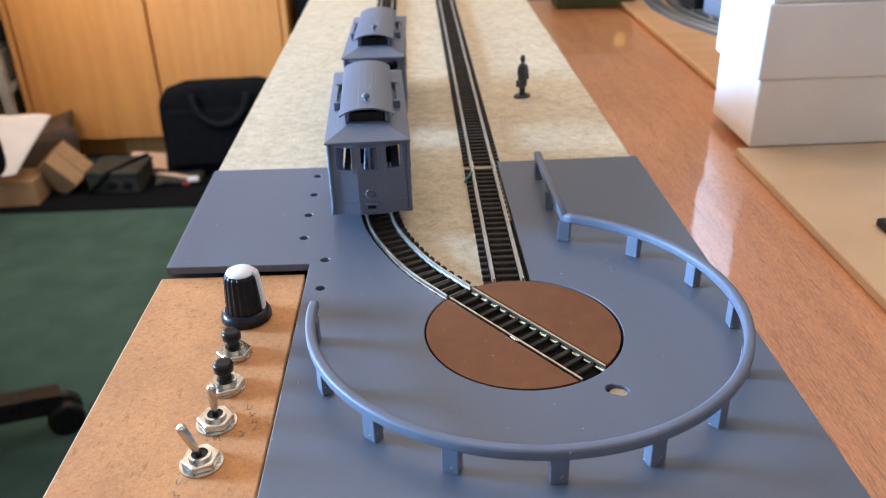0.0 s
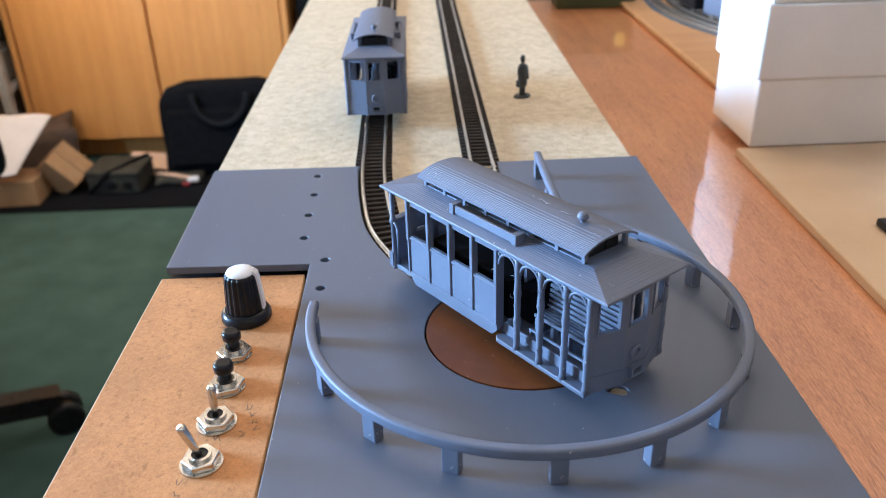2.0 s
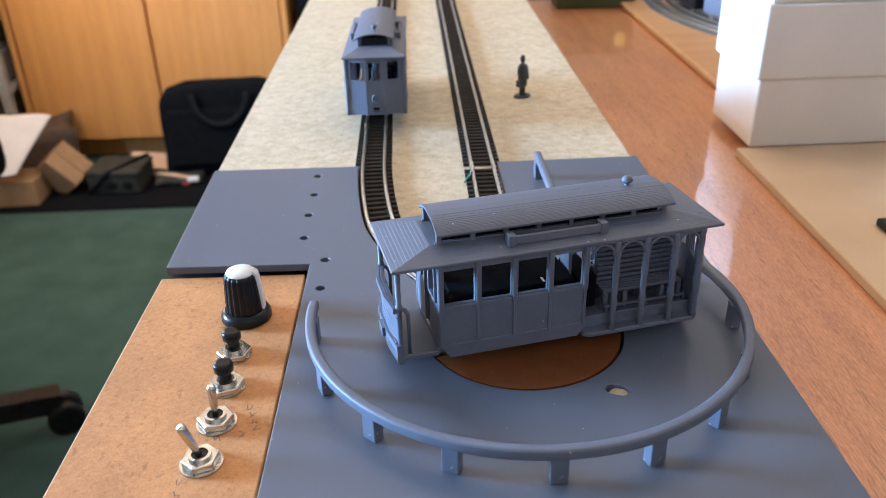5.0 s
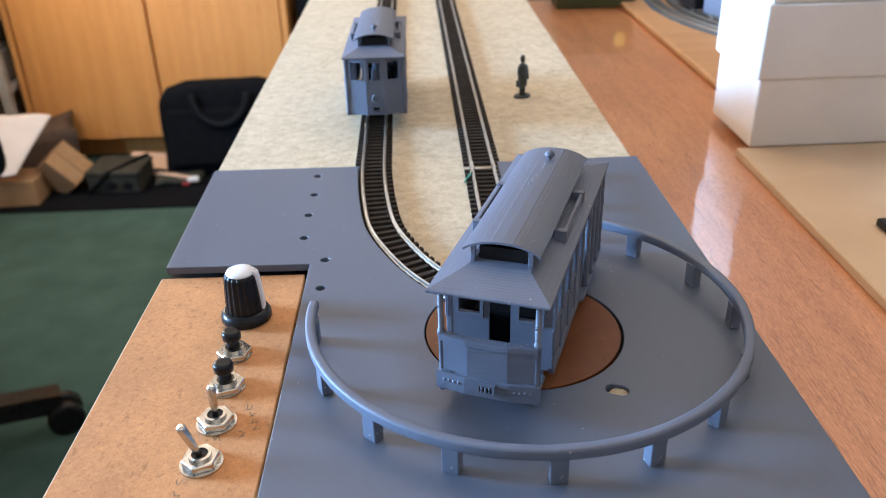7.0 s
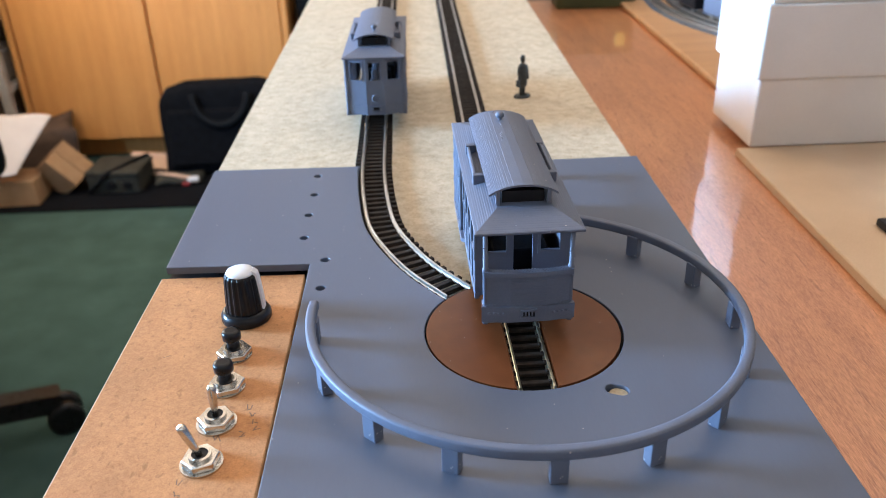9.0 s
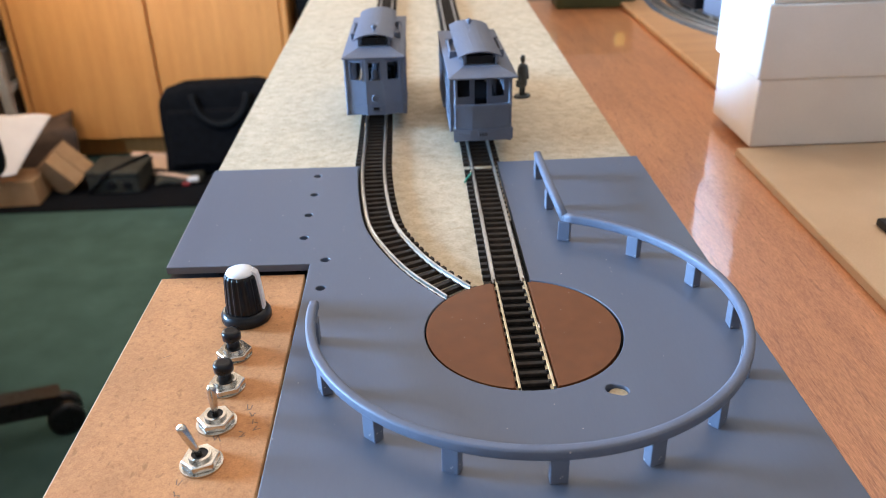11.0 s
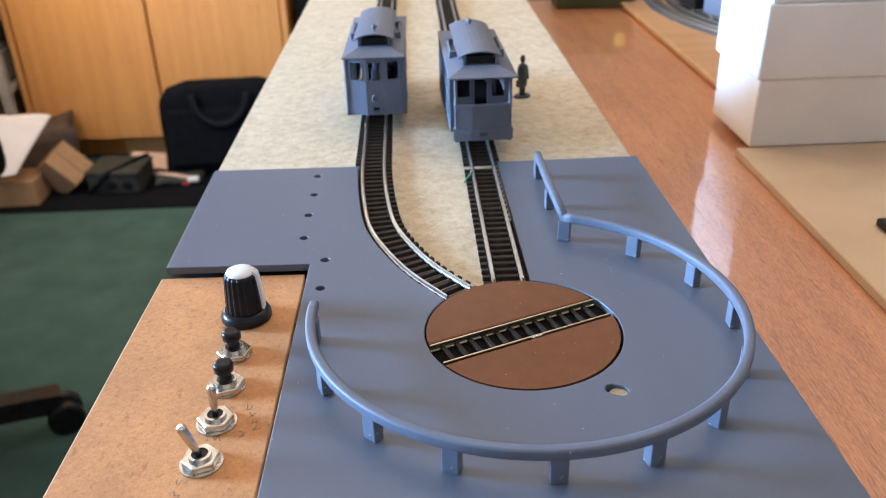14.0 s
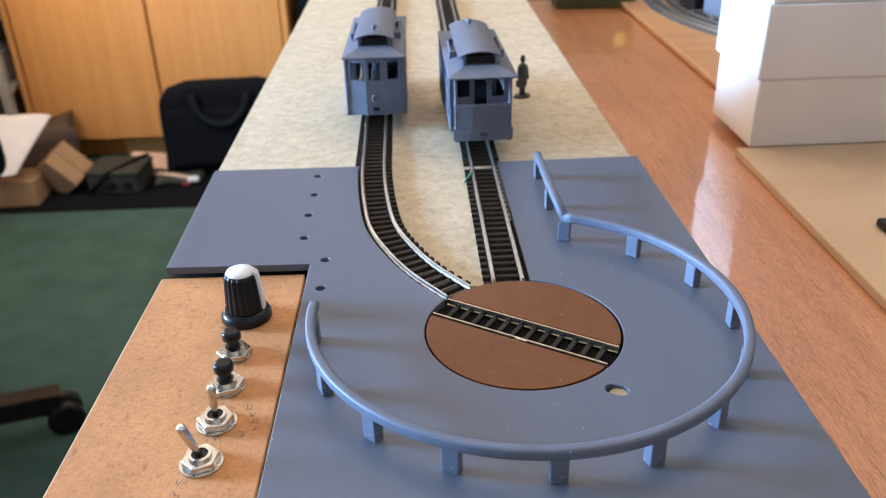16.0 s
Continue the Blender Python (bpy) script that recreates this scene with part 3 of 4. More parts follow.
            for d in (-1, 1):
                ring = [(mid + d * (half - 0.55) + 0.75 * math.cos(radians(t)), s * 14.5, 32.7 + 0.75 * math.sin(radians(t))) for t in range(0, 361, 40)]
                tube(bm, ring, 0.28, 5)
            part("arch_bracket", bm, P, car)
        part("roof_beam", rounded(box(bmesh.new(), 12.6, 48.2, *sorted((s * 13.7, s * 15.2)), 33.7, 34.9), 0.2, 1), P, car)
        for k in range(5):
            y = 1.9 + 1.32 * k
            part("seat_slat", rounded(box(bmesh.new(), 21.2, 46.6, *sorted((s * y, s * (y + 0.95))), 13.2 + 0.07 * k, 14.3 + 0.07 * k), 0.2, 1), P, car)
        for i in range(8):
            bm = rounded(box(bmesh.new(), 21.4, 46.4, *sorted((s * (0.9 + 0.16 * (7 - i)), s * (1.7 + 0.16 * (7 - i)))), 14.9 + 1.55 * i, 15.95 + 1.55 * i), 0.2, 1)
            part("bench_slat", bm, P, car)
        for x in (22.2, 28.4, 34.4, 40.4, 46.0):
            part("bench_leg", rounded(box(bmesh.new(), x - 0.7, x + 0.7, *sorted((s * 6.2, s * 8.1)), 7.8, 13.3), 0.25, 1), P, car)
            part("bench_bracket", rounded(prism(bmesh.new(), [(s * 1.4, 7.8), (s * 6.4, 12.4), (s * 6.4, 13.3), (s * 1.4, 13.3)], x - 0.4, x + 0.4, Matrix(((0, 0, 1, 0), (1, 0, 0, 0), (0, 1, 0, 0), (0, 0, 0, 1)))), 0.1, 1), P, car)
        part("foot_rail", rounded(box(bmesh.new(), 21.0, 47.2, *sorted((s * 9.0, s * 9.9)), 9.6, 10.4), 0.2, 1), P, car)
        for x in (21.6, 34.4, 46.8):
            part("foot_rail_stay", rounded(box(bmesh.new(), x - 0.5, x + 0.5, *sorted((s * 9.0, s * 9.8)), 7.8, 9.8), 0.15, 1), P, car)
        # roof side boards with end blocks
        part("sign_board", rounded(box(bmesh.new(), -8.5, 17.0, *sorted((s * 11.9, s * 12.8)), 36.6, 39.1), 0.2, 1), P, car)
        for x in (-8.9, 17.6):
            part("sign_bracket", rounded(box(bmesh.new(), x - 1.1, x + 1.1, *sorted((s * 9.6, s * 13.2)), 36.2, 39.5), 0.2, 1), P, car)
        # platform posts
        bm = lathe(bmesh.new(), [(0.95, 4.8), (0.95, 5.6), (0.75, 5.8), (0.75, 21.8), (1.0, 22.0), (1.0, 23.2), (0.75, 23.4), (0.75, 34.5)], 12, pose(-40.6, s * 12.5, 0))
        print_blobs(bm, -40.6, s * 12.5, 5, 34, 0.75, 16)
        part("platform_post", bm, P, car)
        bm = tube(bmesh.new(), [(-38.2, s * 12.5, 7.5), (-38.2, s * 12.5, 20), (-39.0, s * 12.5, 21.6), (-40.6, s * 12.5, 22.2)], 0.6, 8)
        part("grab_bar", bm, P, car)
        for z in (20.6, 11.0):
            part("dash_stay", box(bmesh.new(), -41.9, -40.4, *sorted((s * 9.6, s * 12.4)), z, z + 0.6), P, car)
        for i in range(4):
            y = s * (7.4 + 1.35 * i)
            x = -41.8 + 1.1 * max(0.0, abs(y) - 5.8) / 7.6
            bm = bmesh.new()
            bmesh.ops.create_icosphere(bm, subdivisions=2, radius=0.55, matrix=pose(x - 1.0, y, 8.9))
            part("bumper_stud", bm, P, car)
    # bench centre board, bulkheads
    part("bench_back", box(bmesh.new(), 21.4, 46.4, -0.6, 0.6, 8.0, 27.4), P, car)
    part("motor_block", rounded(box(bmesh.new(), -25.0, 11.7, -8.6, 8.6, 7.9, 20.6), 0.5, 1), BLACK_CLOTH, car, "black motor housing inside the saloon")
    # rear end of the motor, added for the black area in the doorway
    part("motor_end", rounded(box(bmesh.new(), 12.9, 19.4, -7.0, 7.0, 9.0, 19.6), 0.5, 1), BLACK_CLOTH, car, "black end of the motor housing in the doorway")
    for i, w in enumerate((2.6, 1.9)):
        part("marking_bar", box(bmesh.new(), 2.4 + 1.6 * i, 3.1 + 1.6 * i, -7.6, -7.6 + w, 20.6, 20.63), PALE_EDGE, car, "pale printed bar on the motor housing")
    bm = wall_with_openings(bmesh.new(), -W + 0.9, W - 0.9, 8.0, 34.4, [(-2.9, 2.9, 8.0, 31.5), (-11.2, -5.0, 22.6, 31.6), (5.0, 11.2, 22.6, 31.6)], lambda u, w, z: (-29.9 + w, u, z), 1.0)
    part("rear_bulkhead", bm, P, car)
    for s in (-1, 1):
        bm = wall_with_openings(bmesh.new(), 4.3, 11.9, 21.9, 32.3, [(5.2, 11.0, 22.8, 31.4)], (lambda s: lambda u, w, z: (-30.6 + w, s * u, z))(s), 0.8)
        part("window_frame", bm, P, car)
    bm = wall_with_openings(bmesh.new(), -W + 0.9, W - 0.9, 8.0, 34.4, [(-12.0, -3.2, 8.0, 31.0), (3.2, 12.0, 8.0, 31.0)], lambda u, w, z: (11.9 + w, u, z), 1.0)
    part("middle_bulkhead", bm, P, car)
    # three-sided front end with windows
    faces = [((47.6, -14.0), (50.6, -4.6)), ((50.6, -4.6), (50.6, 4.6)), ((50.6, 4.6), (47.6, 14.0))]
    for (xa, ya), (xb, yb) in faces:
        a, b = Vector((xa, ya)), Vector((xb, yb))
        d = (b - a).normalized()
        nrm = Vector((d.y, -d.x))
        L = (b - a).length

        def place(u, w, z, a=a, d=d, nrm=nrm):
            q = a + d * u - nrm * w
            return (q.x, q.y, z)
        c = L / 2
        bm = wall_with_openings(bmesh.new(), 0, L, 5.0, 34.4, [(c - 3.0, c + 3.0, 23.0, 32.0)], place, 1.0)
        part("front_panel", bm, P, car)
        bm = wall_with_openings(bmesh.new(), c - 3.4, c + 3.4, 22.5, 32.4, [(c - 3.0, c + 3.0, 23.0, 32.0)], lambda u, w, z, pl=place: pl(u, w - 0.35, z), 0.5)
        part("window_frame", bm, P, car)
        bm = wall_with_openings(bmesh.new(), 0, L, 9.6, 10.1, [], lambda u, w, z, pl=place: pl(u, w - 0.25, z), 0.4)
        part("belt_rail", bm, P, car)
    mh = Matrix.Translation((50.75, 0, 13.7)) @ pose(0, 0, 0, 0, 90, 0)
    bm = bmesh.new()
    ring = [(1.75 * math.cos(radians(i * 20)), 1.75 * math.sin(radians(i * 20)), 0.15) for i in range(18)]
    sweep(bm, ring, [(0.48 * math.cos(radians(60 * i)), 0.48 * math.sin(radians(60 * i))) for i in range(6)], closed=True, smooth=True)
    for v in bm.verts:
        v.co = mh @ v.co
    part("headlamp_ring", bm, P, car)
    bm = wall_with_openings(bmesh.new(), -2.3, 2.3, 6.9, 10.1, [(-1.6, 1.6, 7.6, 9.4)], lambda u, w, z: (52.1 - w, u, z), 1.8)
    part("coupler_pocket", bm, P, car)
    # black plate paints the shade inside the front pocket
    part("pocket_hole_shade", box(bmesh.new(), 50.55, 50.75, -1.6, 1.6, 7.6, 9.4), BLACK_PLASTIC, car)
    # rear dash, hand rail, bumper
    dash = [(-40.7, -12.2), (-41.8, -5.2), (-41.8, 5.2), (-40.7, 12.2)]
    bm = sweep(bmesh.new(), [(x, y, 10.4) for x, y in dash], [(-0.5, 0), (0.5, 0), (0.5, 11.0), (-0.5, 11.0)], smooth=False)
    part("dash_panel", bm, P, car, "curved plain end panel")
    bm = sweep(bmesh.new(), [(x - 0.1, y * 1.04, 21.1) for x, y in dash], [(-1.5, 0), (0.9, 0), (1.0, 1.3), (0.7, 1.6), (-1.5, 1.6)])
    part("dash_rail", bm, P, car, "knurled top rail of the end panel")
    bm = bmesh.new()
    for row in range(3):
        for k in range(27):
            y = -11.7 + 0.9 * k + 0.45 * (row % 2)
            x = -41.8 + 1.1 * max(0.0, abs(y) - 5.2) / 7.0
            bmesh.ops.create_icosphere(bm, subdivisions=1, radius=0.27, matrix=pose(x - 0.75 + 0.68 * row, y, 22.66))
    tagged(part("knurling", bm, P, car, "fine knurled texture on the top rail"), kind="stuff")
    for z in (12.6, 14.8, 17.0, 19.2):
        part("panel_line", sweep(bmesh.new(), [(x - 0.52, y * 0.985, z) for x, y in dash], [(-0.05, 0), (0.05, 0), (0.05, 0.12), (-0.05, 0.12)]), P, car)
    bm = sweep(bmesh.new(), [(x - 0.3, y * 1.12, 5.9) for x, y in dash], [(-0.9, 0), (0.7, 0), (0.7, 4.8), (-0.9, 4.8)])
    part("bumper", bm, P, car)
    part("bumper_strip", sweep(bmesh.new(), [(x - 0.45, y * 1.12, 10.6) for x, y in dash], [(-0.8, 0), (0.8, 0), (0.8, 0.5), (-0.8, 0.5)]), P, car)
    bm = wall_with_openings(bmesh.new(), -2.4, 2.4, 7.6, 10.4, [(-1.7, 1.7, 8.1, 9.9)], lambda u, w, z: (-43.9 + w, u, z), 1.6)
    part("coupler_pocket", bm, P, car)
    # black plate paints the shade inside the rear pocket
    part("pocket_hole_shade", box(bmesh.new(), -43.3, -42.9, -1.7, 1.7, 8.1, 9.9), BLACK_PLASTIC, car)
    for y in (-1.0, 0, 1.0):
        part("coupler_pin", lathe(bmesh.new(), [(0.3, 7.9), (0.3, 9.9)], 8, pose(-43.6, y, 0)), P, car)
    # lower roof: eaves slab and hipped slope
    bm = bmesh.new()
    rings = [(-42.4, 53.0, 15.55, 34.5), (-42.6, 53.2, 15.65, 34.8), (-42.6, 53.2, 15.65, 35.15), (-42.3, 52.9, 15.5, 35.38)]
    steps = 11                                 # shallow slopes show the layers of the print
    for k in range(steps):
        for f, dz in (((k + 0.15) / steps, 0.0), ((k + 0.45) / steps, 0.105)):
            rings.append((-42.2 + 11.7 * f, 52.8 - 11.2 * f, 15.45 - 7.45 * f, 35.4 + 2.2 * k / steps + dz + 0.01 * f))
    rings.append((-30.5, 41.6, 8.0, 37.6))
    vr = []
    for xa, xb, y, z in rings:
        vr.append([bm.verts.new(v) for v in ((xa, -y, z), (xb, -y, z), (xb, y, z), (xa, y, z))])
    for a, b in zip(vr, vr[1:]):
        for i in range(4):
            bm.faces.new((a[i], a[(i + 1) % 4], b[(i + 1) % 4], b[i]))
    bm.faces.new(vr[0][::-1])
    bm.faces.new(vr[-1])
    part("lower_roof", bm, P, car)
    # clerestory
    for s in (-1, 1):
        part("clerestory_sill", box(bmesh.new(), -29.0, 38.8, *sorted((s * 7.0, s * 7.9)), 37.3, 38.0), P, car)
        for i in range(8):
            x = -27.9 + 66.0 * i / 7
            part("clerestory_post", rounded(box(bmesh.new(), x - 0.7, x + 0.7, *sorted((s * 6.9, s * 8.2)), 37.3, 41.9), 0.15, 1), P, car)
    # black block in the hollow stands for its inner shade
    part("clerestory_shade", box(bmesh.new(), -27.0, 37.0, -6.2, 6.2, 37.4, 41.2), BLACK_PLASTIC, car, "black block standing in for the shaded inside of the clerestory")
    bm = bmesh.new()
    half_arc, layer = [], 0.2
    for k in range(14):                        # arch in thin printed layers, broad towards the crown
        za = layer * k
        c56 = math.cos(radians(56))
        for z, lift in ((za, 0.0), (za + 0.05 * layer, 0.36 * layer)):
            t = math.acos(min(1.0, c56 + (1 - c56) * z / 2.8))
            half_arc.append((10.2 * math.sin(t) / math.sin(radians(56)), 41.0 + za + lift))
    arc = [(-y, z) for y, z in half_arc] + [(0.0, 43.8)] + half_arc[::-1]
    outline = arc + [(y * 0.985, z - 0.6) for y, z in arc[::-1]]
    prism(bm, outline, -29.0, 40.2, Matrix(((0, 0, 1, 0), (1, 0, 0, 0), (0, 1, 0, 0), (0, 0, 0, 1))))
    for f in bm.faces:
        f.smooth = False
    part("clerestory_roof", bm, P, car, "arched upper roof with fine lengthwise ridges")
    # stray print threads across the openings
    rnd = random.Random(11)
    for _ in range(48):
        x, s = rnd.choice((17, 21, 26, 30, 35, 39, 43)) + rnd.uniform(-3, 3), rnd.choice((-1, 1))
        z = rnd.uniform(24, 31) if x < 12 else rnd.uniform(9, 31)
        y = s * (W + rnd.uniform(-0.6, 0.3))
        pts = [(x + k * rnd.uniform(0.4, 1.1), y + s * rnd.uniform(-0.5, 0.6), z + rnd.uniform(-0.7, 0.7)) for k in range(4)]
        part("print_thread", tube(bmesh.new(), pts, rnd.uniform(0.04, 0.07), 4), P, car)
    for x, y, z in ((12.0, 1.5, 43.7), (14.0, 1.0, 43.75), (9.0, 1.8, 43.65), (36.0, -2.5, 43.55), (37.5, 1.5, 43.7), (22.0, 0.5, 43.75), (-40.2, 4.0, 35.9), (47.0, -9.0, 36.3), (50.0, -13.0, 35.5)):
        pts = [(x + k * rnd.uniform(0.3, 0.9), y + rnd.uniform(-0.5, 0.5), z + rnd.uniform(-0.03, 0.25)) for k in range(5)]
        part("print_thread", tube(bmesh.new(), pts, 0.06, 4), THREAD, car)
    part("roof_bell", lathe(bmesh.new(), [(1.15, 43.0), (0.95, 43.5), (0.65, 43.9), (0.65, 44.3), (1.25, 44.6), (1.6, 45.1), (1.55, 45.7), (1.05, 46.3), (0.35, 46.6)], 16, pose(30, 0, 0)), P, car, "small turned bell knob")
    return car


moving_car = build_car("blue-grey printed plastic cable car running over the turntable", pose(-0.0503, 0.1262, 0, 0, 0, -87.6))
parked_car = copy_thing(moving_car, pose(-0.0503, 0.2463, 0, 0, 0, -90.4))
tagged(parked_car, "blue-grey printed plastic cable car parked on the curved track")


# ---------------------------------------------------------------- control panel
PANEL_Z = -0.0036


def build_panel():
    pn = thing("switch_board", "tan hardboard switch board beside the deck plate", "switch board")
    bm = rounded(prism(bmesh.new(), [(-0.1225, -0.15), (-0.0711, -0.15), (-0.0716, 0.0463), (-0.1222, 0.0470)], PANEL_Z - 0.003, PANEL_Z), 0.0003, 1)
    part("panel_sheet", bm, HARDBOARD, pn, mm=False)
    part("panel_edge", prism(bmesh.new(), [(-0.12265, -0.15), (-0.12235, -0.15), (-0.12205, 0.0468), (-0.12235, 0.0468)], PANEL_Z - 0.0029, PANEL_Z - 0.0003), PALE_EDGE, pn, "pale sawn edge", mm=False)
    # unseen black block, added so the gaps round the sheet stay dark
    bm = bmesh.new()
    box(bm, -0.1215, -0.0693, -0.145, 0.0775, TABLE_Z, PANEL_Z - 0.0031)
    part("gap_filler", bm, BLACK_PLASTIC, pn, "black block under the sheet, added to darken the gaps round it", mm=False)
    # pencil marks
    marks = [(-79.0, -27.2, 0.28, 2.2, 10), (-77.9, -27.6, 0.28, 2.0, -8), (-78.4, -28.5, 1.4, 0.26, 20), (-77.6, -30.4, 0.26, 1.8, 30), (-76.8, -30.8, 0.26, 1.8, -25), (-77.2, -31.2, 1.2, 0.24, 5),
             (-76.5, -33.6, 0.28, 2.0, 6), (-75.8, -34.0, 1.5, 0.26, -18), (-75.5, -36.4, 0.28, 2.2, -20), (-74.8, -36.8, 1.6, 0.26, 12), (-78.9, -37.6, 1.4, 0.28, -20), (-78.2, -38.6, 0.28, 1.6, -30),
             (-78.4, -39.4, 1.6, 0.26, 15), (-85.8, -39.2, 0.28, 2.2, 25), (-84.9, -39.6, 0.28, 2.0, -20), (-84.1, -40.0, 0.28, 2.2, 25), (-91.3, -55.3, 0.28, 2.0, 8), (-90.4, -55.6, 0.28, 1.8, -20),
             (-90.9, -59.2, 0.28, 2.0, 20), (-90.0, -59.8, 1.5, 0.26, -15), (-107.8, -1.6, 2.0, 0.22, 28)]
    for x, y, a, b, r in marks:
        m = pose(x, y, PANEL_Z * 1000, 0, 0, r)
        part("pencil_mark", box(bmesh.new(), -a / 2, a / 2, -b / 2, b / 2, -0.05, 0.02, m), PENCIL, pn)


build_panel()


def build_knob():
    k = thing("rotary_control", "black ribbed control knob with a white pointer cap", "knob", pose(-0.0872, 0.0190, PANEL_Z))
    part("skirt", lathe(bmesh.new(), [(7.6, 0), (8.0, 0.5), (8.0, 2.2), (7.4, 3.2), (6.6, 3.9)], 40), BLACK_PLASTIC, k)
    bm, n = bmesh.new(), 72
    prof = [(6.0, 3.6), (5.7, 9), (5.35, 14.2), (5.1, 15.9), (4.5, 16.6)]
    rings = []
    for r, z in prof:
        rings.append([bm.verts.new(((r + (0.16 if (i // 2) % 2 else -0.16)) * math.cos(2 * math.pi * i / n), (r + (0.16 if (i // 2) % 2 else -0.16)) * math.sin(2 * math.pi * i / n), z)) for i in range(n)])
    for a, b in zip(rings, rings[1:]):
        for i in range(n):
            bm.faces.new((a[i], a[(i + 1) % n], b[(i + 1) % n], b[i]))
    bm.faces.new(rings[0][::-1])
    bm.faces.new(rings[-1])
    part("grip", bm, BLACK_PLASTIC, k)
    part("cap", lathe(bmesh.new(), [(4.3, 16.4), (4.5, 16.9), (4.2, 17.4), (3.2, 17.9), (1.3, 18.1)], 32), WHITE_PLASTIC, k, "white cap")
    bm = bmesh.new()
    secs = [(6.3, 3.4), (6.0, 9), (5.65, 14.2), (5.2, 16.6), (4.0, 17.7)]
    lo = []
    for r, z in secs:
        w = 1.5
        lo.append([bm.verts.new(v) for v in ((r - 1.6, -w, z), (r + 0.12, -w, z), (r + 0.12, w, z), (r - 1.6, w, z))])
    for a, b in zip(lo, lo[1:]):
        for i in range(4):
            bm.faces.new((a[i], a[(i + 1) % 4], b[(i + 1) % 4], b[i]))
    bm.faces.new(lo[0][::-1])
    bm.faces.new(lo[-1])
    part("pointer", bm, WHITE_PLASTIC, k, "white pointer stripe down the side")


build_knob()


def hex_nut(bm, af, z0, z1, turn):
    r = af / math.sqrt(3)
    out = [(r * math.cos(radians(60 * i + turn)), r * math.sin(radians(60 * i + turn))) for i in range(6)]
    prism(bm, out, z0, z1)
    bmesh.ops.bevel(bm, geom=[e for e in bm.edges], offset=0.25, segments=1, affect="EDGES", clamp_overlap=True)
    return bm


def ring_bm(r0, r1, z0, z1, seg=32):
    bm = bmesh.new()
    circles = [[bm.verts.new((r * math.cos(2 * math.pi * i / seg), r * math.sin(2 * math.pi * i / seg), z)) for i in range(seg)] for r, z in ((r0, z0), (r1, z0), (r1, z1), (r0, z1))]
    for a, b in zip(circles, circles[1:] + circles[:1]):
        for i in range(seg):
            bm.faces.new((a[i], a[(i + 1) % seg], b[(i + 1) % seg], b[i]))
    return bm


def build_button(x, y, turn, label):
    b = thing("push_button", label, "push button", pose(x, y, PANEL_Z), "push buttons on the panel")
    part("washer", ring_bm(2.6, 5.2, 0, 0.5), CHROME, b, "flat metal washer")
    part("nut", hex_nut(bmesh.new(), 9.2, 0.5, 2.2, turn), CHROME, b, "hexagonal metal nut")
    part("bushing", ring_bm(2.5, 3.1, 2.0, 3.2), CHROME, b, "threaded metal bushing")
    part("stem", lathe(bmesh.new(), [(1.9, 2.1), (1.8, 6.0)], 20), BLACK_PLASTIC, b)
    part("cap", lathe(bmesh.new(), [(2.4, 5.8), (2.75, 6.1), (2.8, 8.1), (2.5, 8.7), (1.6, 8.95)], 28), BLACK_PLASTIC, b, "black round cap")


def build_toggle(x, y, turn, lean_x, lean_y, label):
    t = thing("toggle_switch", label, "toggle switch", pose(x, y, PANEL_Z), "toggle switches on the panel")
    part("washer", ring_bm(3.0, 5.4, 0, 0.6), CHROME, t, "toothed metal washer")
    part("nut", hex_nut(bmesh.new(), 8.4, 0.6, 2.6, turn), CHROME, t, "hexagonal metal nut")
    part("bushing", ring_bm(2.1, 2.9, 2.4, 3.4), CHROME, t, "threaded metal bushing")
    part("socket", lathe(bmesh.new(), [(2.2, 2.2), (2.2, 2.9)], 20), BLACK_PLASTIC, t, "dark switch socket")
    bm = lathe(bmesh.new(), [(0.85, 0), (0.95, 3.0), (1.2, 7.0), (1.25, 9.6), (1.1, 10.4), (0.55, 10.8)], 18)
    lv = part("lever", bm, CHROME, t, "bright metal lever")
    lv.matrix_basis = pose(0, 0, 2.4 * MM, lean_x, lean_y, 0)


build_button(-0.0872, -0.0022, 12, "black push button with a hexagonal nut beside the knob")
build_button(-0.0864, -0.0182, 18, "black push button with a hexagonal nut beside the toggle switches")
build_toggle(-0.0860, -0.0338, 8, 4, 3, "metal toggle switch standing nearly upright on the panel")
build_toggle(-0.0866, -0.0491, 20, 2, -18, "metal toggle switch tipped sideways on the panel")


